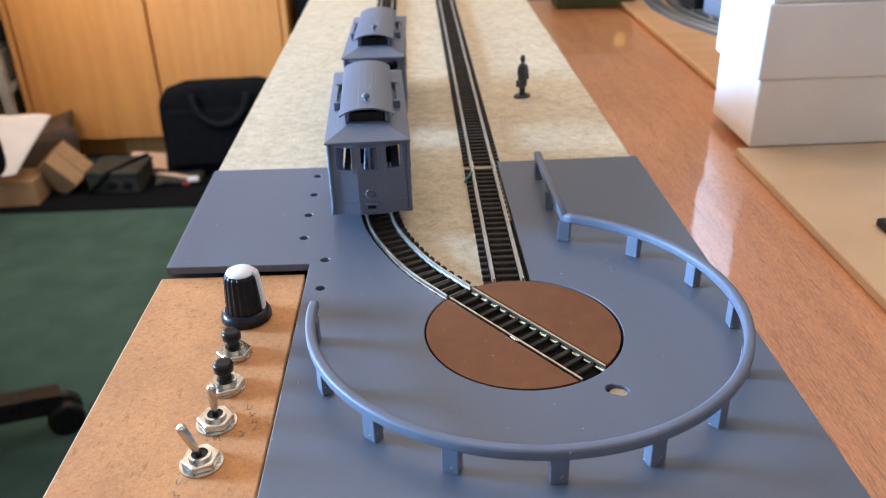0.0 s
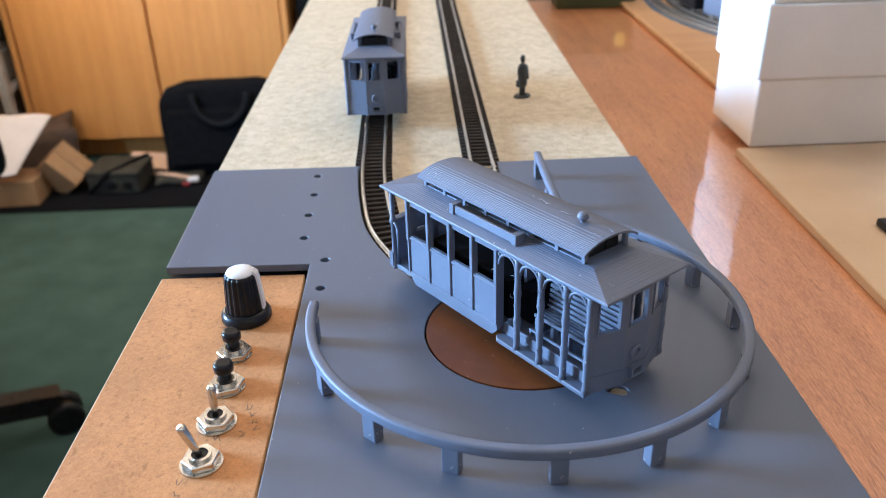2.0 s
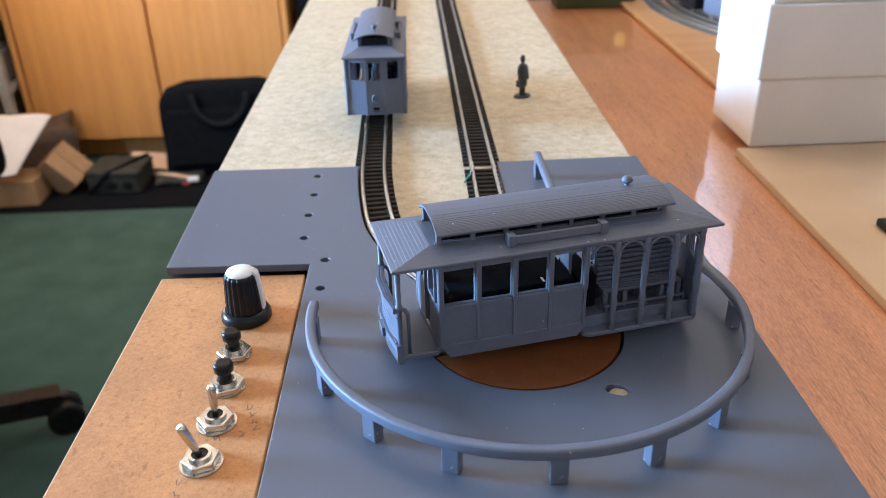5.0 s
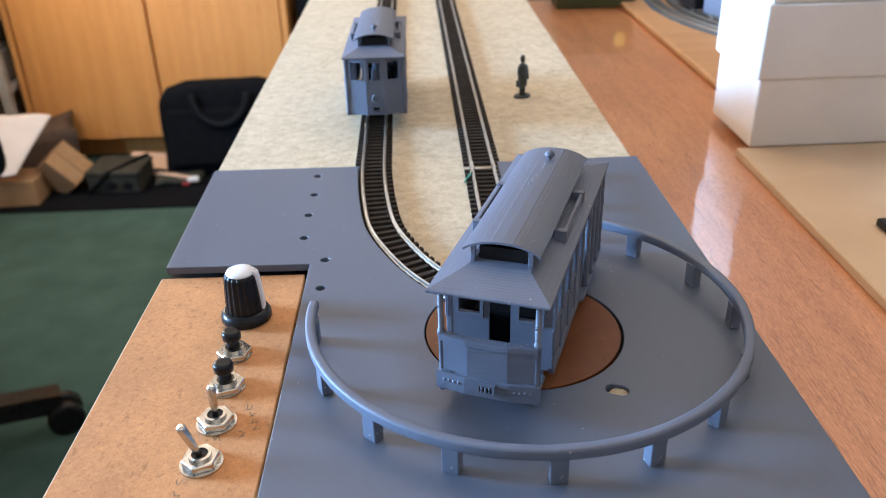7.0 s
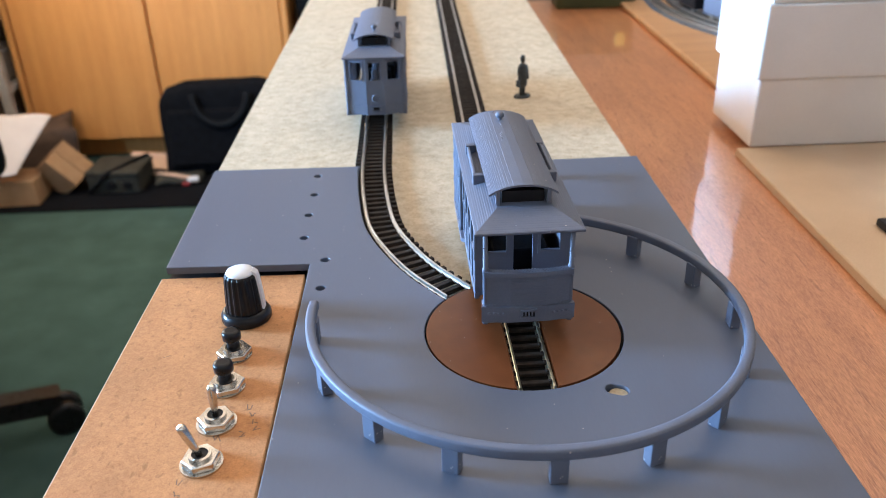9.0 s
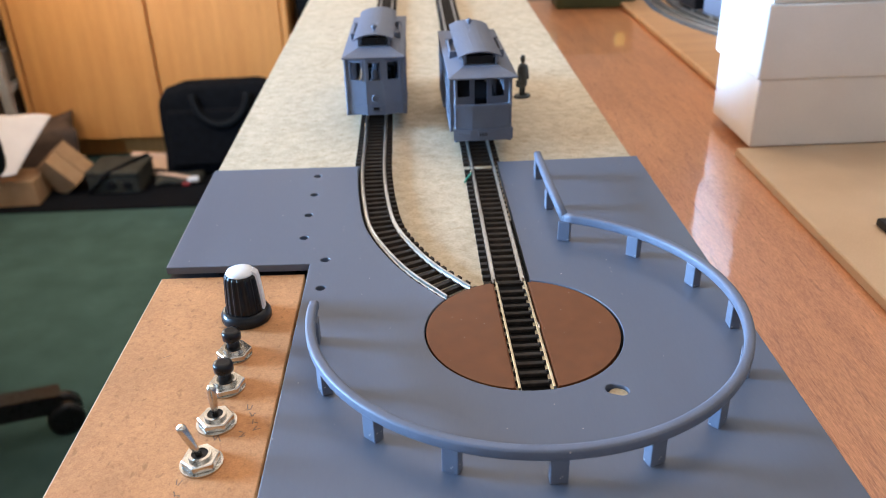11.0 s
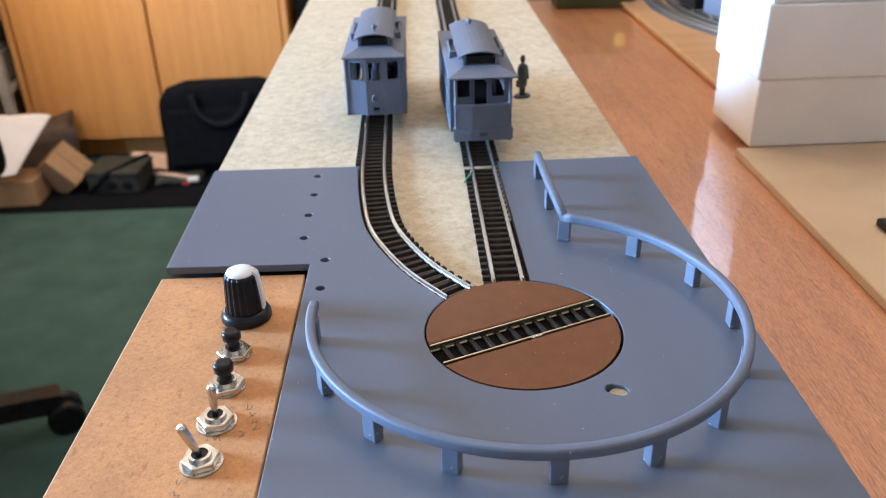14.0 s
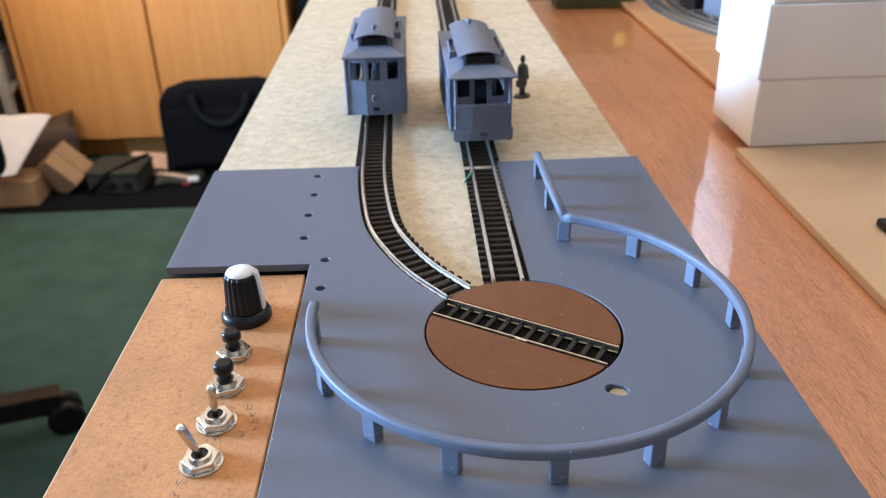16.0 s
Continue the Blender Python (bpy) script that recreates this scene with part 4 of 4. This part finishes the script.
# ---------------------------------------------------------------- figurine
def build_figurine():
    bm = bmesh.new()
    lathe(bm, [(5.3, 0), (5.5, 0.5), (4.9, 1.2)], 16, Matrix.Diagonal((1.0, 0.75, 1, 1)))
    for s in (-1, 1):
        tube(bm, [(s * 1.3, 0.2 * s, 1.0), (s * 1.2, 0, 4.0), (s * 1.0, 0, 8.6)], 0.9, 8)
        box(bm, s * 1.3 - 0.7, s * 1.3 + 0.7, -2.0, 0.8, 0.9, 1.9)
    lathe(bm, [(2.7, 6.2), (3.1, 8.0), (2.6, 11.5), (2.9, 15.0), (3.0, 17.2), (2.3, 18.6), (0.9, 19.4)], 14, Matrix.Diagonal((1.05, 0.8, 1, 1)))
    for s in (-1, 1):
        tube(bm, [(s * 2.6, 0, 17.8), (s * 3.3, -0.2, 14.8), (s * 3.2, -0.8, 11.5), (s * 3.0, -1.2, 9.8)], 0.85, 8)
    box(bm, -4.2, -2.7, -2.6, 0.9, 6.4, 10.0)
    lathe(bm, [(0.7, 19.0), (0.8, 19.8), (1.25, 20.4), (1.35, 21.2), (1.25, 22.2), (1.6, 22.3), (1.6, 22.6), (1.2, 22.7), (1.1, 23.6), (0.7, 23.9)], 14)
    ob = part("figurine", bm, FIG_DARK, None)
    ob.matrix_basis = pose(0.0303, 0.2440, BOARD_Z, 0, 0, 38)
    tagged(ob, "small dark painted standing figurine with a hat and bag", "figurine")


build_figurine()


def build_feeder():
    w = thing("feeder_wire", "short green feeder wire soldered to the straight track", "wire")
    part("insulation", tube(bmesh.new(), [(-10.2, 120.5, -2.3), (-9.0, 122.5, -1.2), (-7.6, 124.6, -0.6), (-6.9, 126.6, -0.6)], 0.5, 8), GREEN_WIRE, w)
    part("solder", lathe(bmesh.new(), [(0.4, -0.9), (0.9, -0.5), (0.7, 0.1), (0.3, 0.35)], 10, pose(-6.75, 127.4, 0)), CHROME, w, "bright solder blob")

    # chrome sleeve added to give the bright glint on the left rail
    j = thing("rail_joiner", "bright metal sleeve standing in for a glint on the straight track", "rail joiner")
    part("sleeve", rounded(box(bmesh.new(), -6.4 - 0.75, -6.4 + 0.75, 335.9 - 3.0, 335.9 + 3.0, -1.2, 0.12), 0.2, 2), CHROME, j)


build_feeder()


# ---------------------------------------------------------------- east side of the table
PINE = material("orange_pine_board", (0.46, 0.235, 0.098), (0.56, 0.31, 0.145), 0.6, 12, (1, 8, 8), fine=300, bump=0.08)


def build_east():
    bm = rounded(box(bmesh.new(), 0.1535, 0.75, -0.18, 0.2335, TABLE_Z, SHEET_Z), 0.0006, 1)
    for v in bm.verts:                       # lies a little askew
        v.co.x += 0.009 * (v.co.y - 0.05)
    solid("mdf_sheet", bm, MDF, "beige fibreboard sheet lying on the wooden table", "board")
    bm = rounded(box(bmesh.new(), 0.1870, 0.80, 0.322, 0.712, TABLE_Z, SHEET_Z + 0.001), 0.0025, 2)
    solid("shelf_board", bm, PINE, "light wooden layout board with a track on it", "board")
    z = SHEET_Z
    for label, lo, hi in (("white card box with a deep lid on the beige board", (0.1625, 0.345, 0.2330, 0.298, 0.0400), (0.1605, 0.348, 0.2318, 0.302, 0.0415)),
                          ("white card box stacked on another white box", (0.1630, 0.346, 0.2330, 0.304, 0.040), (0.1610, 0.348, 0.2316, 0.306, 0.030))):
        b = thing("white_box", label, "box", group="stack of white boxes")
        for name, (x0, x1, y0, y1, h) in (("tray", lo), ("lid", hi)):
            part(name, rounded(box(bmesh.new(), x0, x1, y0, y1, z, z + h), 0.0012, 2), CARTON, b, mm=False)
            z += h
    # curved track and rolling stock on the shelf board
    top = SHEET_Z + 0.001
    tr = thing("display_track", "curved grey model track on the light wooden board", "model track")
    c = Vector((0.52, 0.62))
    for k, r in enumerate((0.302, 0.280)):
        line = [(c.x + r * math.cos(radians(a)), c.y + r * math.sin(radians(a)), top) for a in range(166, 268, 3)]
        part("trackbed", sweep(bmesh.new(), line, [(-0.0088, 0), (0.0088, 0), (0.007, 0.0022), (-0.007, 0.0022)]), TRACK_GREY, tr, mm=False)
        for s in (-0.0048, 0.0048):
            part("rail", sweep(bmesh.new(), line, [(s - 0.0004, 0.002), (s + 0.0004, 0.002), (s + 0.0004, 0.0042), (s - 0.0004, 0.0042)]), RAIL_STEEL, tr, mm=False)
    for a, col, mat in ((184, "dark", BLACK_PLASTIC), (199, "blue", GREY_PLA)):
        r = 0.280
        wg = thing("model_wagon", f"{col} model wagon standing on the curved track", "model wagon", pose(c.x + r * math.cos(radians(a)), c.y + r * math.sin(radians(a)), top + 0.0042, 0, 0, a + 90), "model wagons")
        part("body", rounded(box(bmesh.new(), -0.03, 0.03, -0.008, 0.008, 0.004, 0.020), 0.0015, 2), mat, wg, mm=False)
        part("roof", rounded(box(bmesh.new(), -0.031, 0.031, -0.0085, 0.0085, 0.020, 0.0225), 0.001, 2), BROWN_CLOTH, wg, mm=False)
        for x in (-0.02, 0.02):
            for s in (-0.0048, 0.0048):
                part("wheel", lathe(bmesh.new(), [(0.0026, -0.0008), (0.0026, 0.0008)], 16, pose(x, s, 0.0028, 90)), RAIL_STEEL, wg, mm=False)
    tin = thing("storage_tin", "dark olive green tin with a yellow label on the table", "tin")
    part("body", rounded(box(bmesh.new(), 0.120, 0.203, 0.662, 0.705, TABLE_Z, TABLE_Z + 0.05), 0.002, 2), OLIVE, tin, mm=False)
    part("label_patch", rounded(box(bmesh.new(), 0.184, 0.195, 0.6612, 0.6622, TABLE_Z + 0.026, TABLE_Z + 0.040), 0.0003, 1), YELLOW, tin, "small yellow label", mm=False)
    bm = rounded(box(bmesh.new(), 0.1825, 0.2, 0.118, 0.128, SHEET_Z, SHEET_Z + 0.004), 0.0008, 1)
    solid("small_clip", bm, BLACK_PLASTIC, "small dark clip on the beige board", "clip")
    bm = tube(bmesh.new(), [(0.0765, 0.70, TABLE_Z + 0.002), (0.0765, 0.70, 0.12)], 0.002, 10)
    solid("thin_rod", bm, WHITE_PLASTIC, "thin pale upright rod on the table", "rod")


build_east()


# ---------------------------------------------------------------- west side of the room
def build_cabinet():
    x0, xm, x1, y = -1.168, -0.788, -0.415, 2.15
    cab = thing("cabinet", "light beech two-door cabinet with a recessed plinth", "cabinet")
    h = 0.95
    bm = bmesh.new()
    box(bm, x0 - 0.02, x1 + 0.02, y + 0.019, 2.60, -0.684, FLOOR + h)
    part("carcass", bm, BEECH, cab, mm=False)
    part("side_panel", rounded(box(bmesh.new(), x1 + 0.004, x1 + 0.021, y - 0.004, y + 0.0185, -0.684, FLOOR + h), 0.001, 1), BEECH, cab, "lighter edge of the cabinet side", mm=False)
    part("side_panel", rounded(box(bmesh.new(), x0 - 0.021, x0 - 0.004, y - 0.004, y + 0.0185, -0.684, FLOOR + h), 0.001, 1), BEECH, cab, "lighter edge of the cabinet side", mm=False)
    part("plinth", box(bmesh.new(), x0 - 0.01, x1 + 0.01, y + 0.055, 2.59, FLOOR, -0.684), BEECH, cab, mm=False)
    for a, b in ((x0, xm - 0.004), (xm + 0.004, x1)):
        d = part("door", rounded(box(bmesh.new(), a, b, y, y + 0.0185, -0.682, FLOOR + h - 0.02), 0.0015, 1), BEECH, cab, mm=False)
        hx = (b - 0.04) if a == x0 else (a + 0.04)
        part("handle", tube(bmesh.new(), [(hx, y, 0.02), (hx, y - 0.025, 0.025), (hx, y - 0.025, 0.115), (hx, y, 0.12)], 0.005, 8), CHROME, d, mm=False)


build_cabinet()


def soft(bm, amount, seed, size=0.08, cuts=3):
    bmesh.ops.subdivide_edges(bm, edges=list(bm.edges), cuts=cuts, use_grid_fill=True)
    for v in bm.verts:
        v.co += noise.noise_vector((v.co + Vector((seed, seed * 2, 0))) / size) * amount
    for f in bm.faces:
        f.smooth = True
    return bm


HANDLE_GREY = material("grey_black_webbing", (0.004, 0.0055, 0.008), (0.008, 0.010, 0.013), 0.8, 60, fine=900, bump=0.3, bump_scale=0.001, specular=0.12)


def build_bag():
    bag = thing("laptop_bag", "black nylon laptop bag leaning on the cabinet", "bag")
    m = pose(-0.590, 2.02, FLOOR, -10, 0, 4)
    bm = bmesh.new()
    box(bm, -0.175, 0.19, -0.035, 0.045, 0.002, 0.265)
    bmesh.ops.bevel(bm, geom=list(bm.edges), offset=0.03, segments=4, profile=0.5, affect="EDGES", clamp_overlap=True)
    soft(bm, 0.006, 3.0, 0.12, 5)
    for v in bm.verts:                       # sloping shoulders
        over = max(0.0, abs(v.co.x - 0.007) - 0.135)
        v.co.z -= over * 0.9 * max(0.0, v.co.z / 0.265)
    for v in bm.verts:
        v.co = m @ v.co
    part("body", bm, BLACK_CLOTH, bag, mm=False)
    bm = rounded(box(bmesh.new(), -0.15, 0.155, -0.052, -0.03, 0.03, 0.19), 0.012, 3)
    for v in bm.verts:
        v.co = m @ v.co
    part("pocket", bm, BLACK_CLOTH, bag, "flat front pocket", mm=False)
    arc = [m @ Vector((0.005 + 0.075 * math.cos(radians(a)), -0.05 - 0.012 * abs(math.sin(radians(a))), 0.232 - 0.085 * abs(math.sin(radians(a))))) for a in range(180, 361, 12)]
    part("handle", tube(bmesh.new(), arc, 0.010, 10), HANDLE_GREY, bag, "padded grey-black carrying handle", mm=False)


build_bag()


CASE_DARK = material("dark_olive_fabric", (0.010, 0.012, 0.009), (0.038, 0.037, 0.028), 0.8, 35, fine=250, bump=0.4, bump_scale=0.002, ramp=(0.4, 0.62))


def build_floor_clutter():
    def crate(name, label, cat, m, sx, sy, sz, mat, flaps=False):
        ob = thing(name, label, cat, m)
        t = 0.004
        bm = bmesh.new()
        box(bm, -sx, sx, -sy, sy, 0, t)
        box(bm, -sx, sx, -sy, -sy + t, t, sz)
        box(bm, -sx, sx, sy - t, sy, t, sz)
        box(bm, -sx, -sx + t, -sy + t, sy - t, t, sz)
        box(bm, sx - t, sx, -sy + t, sy - t, t, sz)
        part("carton", bm, mat, ob, mm=False)
        if flaps:
            for s in (-1, 1):
                part("flap", box(bmesh.new(), -sx, sx, *sorted((s * 0.001, s * sy)), sz, sz + 0.003), mat, ob, mm=False)
        return ob
    crate("cardboard_box", "brown closed cardboard box on the black mat", "box", pose(-1.118, 1.86, FLOOR + 0.006, 0, 0, 3), 0.058, 0.05, 0.066, CARD, True)
    crate("cardboard_box", "brown closed cardboard box tilted over on the carpet", "box", pose(-1.048, 1.935, FLOOR + 0.046, 30, 50, 8), 0.050, 0.046, 0.075, CARD, True)
    bm = soft(box(bmesh.new(), -0.095, 0.095, -0.08, 0.08, 0, 0.145), 0.03, 9.0, 0.1)
    for v in bm.verts:
        v.co = pose(-1.120, 2.03, FLOOR + 0.012, 0, 0, 20) @ v.co
    solid("cloth_bag", bm, BROWN_CLOTH, "dark brown crumpled cloth bag on the floor", "bag")
    bm = bmesh.new()
    bmesh.ops.create_grid(bm, x_segments=16, y_segments=16, size=0.5)
    corner = [Vector(v) for v in ((-1.195, 1.90, -0.476), (-1.023, 1.92, -0.534), (-1.087, 1.80, -0.650), (-1.195, 1.80, -0.615))]
    for v in bm.verts:                       # a limp sheet, its edges curling
        u, w = v.co.x + 0.5, v.co.y + 0.5
        p = (corner[3] * (1 - u) + corner[2] * u) * (1 - w) + (corner[0] * (1 - u) + corner[1] * u) * w
        v.co = p + Vector((0, -0.02 * math.sin(3.0 * u + 1.2 * w), 0.006 * math.sin(7 * u + 2.5 * w) - 0.014 * u * (1 - u) * 4 * w))
    bmesh.ops.solidify(bm, geom=list(bm.faces), thickness=0.0015)
    for f in bm.faces:
        f.smooth = True
    solid("crumpled_paper", bm, PAPER, "crumpled white sheet of paper lying on the clutter", "paper")
    # dark machine with cable, on a dark mat
    solid("dark_mat", rounded(box(bmesh.new(), -1.42, -0.50, 1.775, 2.10, FLOOR, FLOOR + 0.006), 0.002, 1), BLACK_CLOTH, "black flat mat on the green carpet", "mat")
    kit = thing("equipment_case", "dark grey-green equipment case on the black mat", "case", pose(-0.872, 1.935, FLOOR + 0.006, 0, 0, -3))
    part("body", rounded(box(bmesh.new(), -0.071, 0.071, -0.062, 0.062, 0, 0.050), 0.005, 2), CASE_DARK, kit, mm=False)
    part("lid", rounded(box(bmesh.new(), -0.074, 0.074, -0.065, 0.065, 0.051, 0.063), 0.004, 2), CASE_DARK, kit, "dark lid of the case", mm=False)
    part("strap", tube(bmesh.new(), [(-0.068, -0.068, 0.004), (-0.04, -0.069, 0.030), (-0.008, -0.066, 0.062), (0.03, 0.0, 0.067), (0.06, 0.062, 0.067)], 0.005, 8), BLACK_CLOTH, kit, "black carrying strap", mm=False)
    for x in (-0.005, 0.04):
        part("latch", rounded(box(bmesh.new(), x - 0.012, x + 0.012, -0.068, -0.061, 0.016, 0.036), 0.003, 2), BLACK_PLASTIC, kit, "black latch", mm=False)
    bm = soft(box(bmesh.new(), -0.05, 0.08, -0.04, 0.03, 0, 0.010), 0.008, 5.0, 0.05)
    for v in bm.verts:
        v.co = pose(-0.73, 1.95, FLOOR + 0.012, 0, 0, 10) @ v.co
    solid("dark_cloth", bm, CASE_DARK, "dark crumpled cloth on the black mat", "cloth")
    bm = rounded(box(bmesh.new(), -0.13, 0.03, -0.004, 0.004, 0, 0.060), 0.001, 1)
    for v in bm.verts:
        v.co = pose(-0.765, 2.03, FLOOR + 0.007, -62, 4, -6) @ v.co
    solid("beige_card", bm, PINK_BEIGE, "pale beige card lying askew by the plinth", "card")
    ch = thing("charger_plug", "white plug lead with a red tip", "plug", pose(0, 0, 0))
    part("lead", tube(bmesh.new(), [(-0.795, 1.97, -0.728), (-0.73, 1.94, -0.722), (-0.675, 1.92, -0.726)], 0.006, 8), PINK_BEIGE, ch, mm=False)
    part("plug", rounded(box(bmesh.new(), -0.685, -0.655, 1.910, 1.928, -0.735, -0.721), 0.003, 2), WHITE_PLASTIC, ch, mm=False)
    part("tip", rounded(box(bmesh.new(), -0.70, -0.680, 1.905, 1.919, -0.743, -0.734), 0.002, 2), RED, ch, "red tip", mm=False)
    # shelf and its contents beside the cabinet
    sh = thing("metal_shelf", "grey metal shelf full of clutter beside the cabinet", "shelf")
    for z in (-0.52, -0.30, -0.05):
        part("shelf_plate", box(bmesh.new(), -1.31, -1.20, 2.10, 2.55, z, z + 0.02), PALE_METAL, sh, mm=False)
    for x in (-1.298, -1.215):
        for y in (2.11, 2.54):
            part("upright", box(bmesh.new(), x - 0.012, x + 0.012, y - 0.012, y + 0.012, FLOOR, 0.2), PALE_METAL, sh, mm=False)
    for y0, y1, z, hgt, mat, label in ((2.125, 2.295, -0.50, 0.09, PALE_METAL, "pale grey storage box on the metal shelf"), (2.32, 2.49, -0.50, 0.05, DARK_MIX, "dark grey-green box on the metal shelf"),
                                       (2.125, 2.295, -0.28, 0.13, PAPER, "pale carton on the metal shelf"), (2.33, 2.45, -0.28, 0.10, PALE_METAL, "grey metal tin on the metal shelf")):
        solid("storage_box", rounded(box(bmesh.new(), -1.284, -1.224, y0, y1, z, z + hgt), 0.006, 2), mat, label, "box", group="boxes on the shelf")
    bm = rounded(box(bmesh.new(), -0.378, -0.12, 2.2, 2.5, FLOOR, -0.27), 0.01, 2)
    solid("computer_case", bm, BLACK_PLASTIC, "black computer case on the floor beside the cabinet", "computer")


PALE_METAL = material("grey_metal_paint", (0.38, 0.36, 0.33), (0.52, 0.50, 0.47), 0.5, 20, fine=300)
build_floor_clutter()


def build_chair():
    ch = thing("office_chair", "black office chair with a five-star base on castors", "chair", pose(-0.922, 0.748, FLOOR))
    part("column", lathe(bmesh.new(), [(0.03, 0.06), (0.03, 0.20), (0.02, 0.21), (0.02, 0.40)], 20), BLACK_PLASTIC, ch, mm=False)
    part("hub", lathe(bmesh.new(), [(0.045, 0.06), (0.05, 0.08), (0.04, 0.13)], 20), BLACK_PLASTIC, ch, mm=False)
    for i in range(5):
        a = 27 + 72 * i
        m = pose(0, 0, 0, 0, 0, a)
        bm = sweep(bmesh.new(), [m @ Vector(v) for v in ((0.03, 0, 0.10), (0.17, 0, 0.086), (0.315, 0, 0.064))], [(-0.022, -0.02), (0.022, -0.02), (0.018, 0.012), (-0.018, 0.012)])
        leg = part("base_arm", bm, BLACK_PLASTIC, ch, mm=False)
        for s in (-0.016, 0.016):
            w = lathe(bmesh.new(), [(0.020, -0.009), (0.029, -0.007), (0.029, 0.007), (0.020, 0.009)], 20, m @ pose(0.315, s, 0.029, 90))
            part("castor", w, BLACK_PLASTIC, leg, mm=False)
    bm = box(bmesh.new(), -0.33, 0.207, -0.15, 0.35, 0.38, 0.47)
    part("seat", rounded(bm, 0.03, 3), BLACK_CLOTH, ch, mm=False)
    for s in (-1, 1):
        bm = tube(bmesh.new(), [(s * 0.20 - 0.04, -0.06, 0.38), (s * 0.23 - 0.04, -0.18, 0.40), (s * 0.23 - 0.04, -0.19, 0.46), (s * 0.23 - 0.04, -0.19, 0.60)], 0.014, 8)
        part("arm_post", bm, BLACK_PLASTIC, ch, mm=False)
    return ch


build_chair()


# ---------------------------------------------------------------- window, and frames round the added fill lamps
def build_windows():
    x0 = ROOM[0]
    for k, (y0, y1, z0, z1) in enumerate((WIN, SIDE_FILL)):
        w = tagged(new(f"window_{k + 1}"), "white frame of an unseen opening in the cream wall", "window", kind="structure")
        for b in ((y0, y0 + 0.02, z0, z1), (y1 - 0.02, y1, z0, z1), (y0 + 0.02, y1 - 0.02, z0, z0 + 0.02), (y0 + 0.02, y1 - 0.02, z1 - 0.02, z1)):
            part("window_frame", box(bmesh.new(), x0 + 0.002, x0 + 0.03, b[0], b[1], b[2], b[3]), WINDOW_WHITE, w, mm=False)
        # unseen deep sill, added to keep the blue light off the carpet
        if k == 0:
            part("light_blocking_sill", rounded(box(bmesh.new(), x0 + 0.002, x0 + 0.26, y0 - 0.06, y1 + 0.06, z0 - 0.028, z0 - 0.003), 0.006, 2), WINDOW_WHITE, w, "unseen deep white sill, added to shade the carpet", mm=False)
    # unseen frames round the south and north fill lamps
    for k, (a, b, z0, z1), ya, yb in ((4, SOUTH_FILL, ROOM[2] + 0.002, ROOM[2] + 0.03), (5, NORTH_FILL, ROOM[3] - 0.03, ROOM[3] - 0.002)):
        w = tagged(new(f"window_{k}"), "white frame added round a fill lamp in the unseen wall", "window", kind="structure")
        for q in ((a, a + 0.03, z0, z1), (b - 0.03, b, z0, z1), (a + 0.03, b - 0.03, z0, z0 + 0.03), (a + 0.03, b - 0.03, z1 - 0.03, z1)):
            part("window_frame", box(bmesh.new(), q[0], q[1], ya, yb, q[2], q[3]), WINDOW_WHITE, w, mm=False)
    # unseen frame round the overhead fill lamp
    a, b, c, d = ROOF_FILL
    w = tagged(new("window_3"), "white frame added round the overhead fill lamp", "window", kind="structure")
    for q in ((a, a + 0.04, c, d), (b - 0.04, b, c, d), (a + 0.04, b - 0.04, c, c + 0.04), (a + 0.04, b - 0.04, d - 0.04, d)):
        part("window_frame", box(bmesh.new(), *q, CEIL - 0.03, CEIL - 0.002), WINDOW_WHITE, w, mm=False)


build_windows()


# ---------------------------------------------------------------- what moves
def motions():
    turn = [(0.0, -53.4), (2.3, -53.4), (2.55, -53.2), (3.0, -41.8), (3.5, -28.3), (4.0, -14.5), (4.2, -8.9), (5.25, 21.0), (6.3, 51.0), (6.5, 56.4), (7.0, 70.3), (7.5, 84.7),
            (7.75, 91.0), (7.95, 91.4), (8.4, 91.4), (11.3, 91.0), (11.5, 90.5), (11.7, 86.4), (12.0, 78.6), (13.0, 51.1), (14.2, 17.2), (15.0, -5.6), (16.0, -32.4)]
    walk(turntable, [(t, pose(0, 0, 0, 0, 0, a)) for t, a in turn])
    rows = [(0.0, pose(-.0503, .1262, 0, 0, 0, -87.6)), (0.5, pose(-.0462, .0980, 0, 0, 0, -80.8)), (1.0, pose(-.0385, .0680, 0, 0, 0, -68.6)), (1.5, pose(-.0240, .0370, 0, 0, 0, -60.0)),
            (2.0, pose(-.0048, .0077, 0, 0, 0, -54.0)), (2.2, pose(0.0, .0003, 0, 0, 0, -53.6))]
    rows += [(t, pose(0, 0, 0, 0, 0, a - (0.8 if 2.5 < t < 7.2 else 0.2)) @ pose(0.0005, -0.0004, 0)) for t, a in turn if 2.3 <= t <= 8.4]
    rows += [(t, pose(0.0002 - 0.003 * y, y + 0.0005, 0, 0, 0, 91.2)) for t, y in ((8.5, .0014), (8.7, .0105), (8.85, .0225), (9.0, .0374), (9.2, .0586), (9.6, .101), (10.0, .143), (10.3, .172),
                                                                       (10.55, .1885), (10.8, .1928), (11.3, .1928), (16.0, .1928))]
    walk(moving_car, rows)


motions()
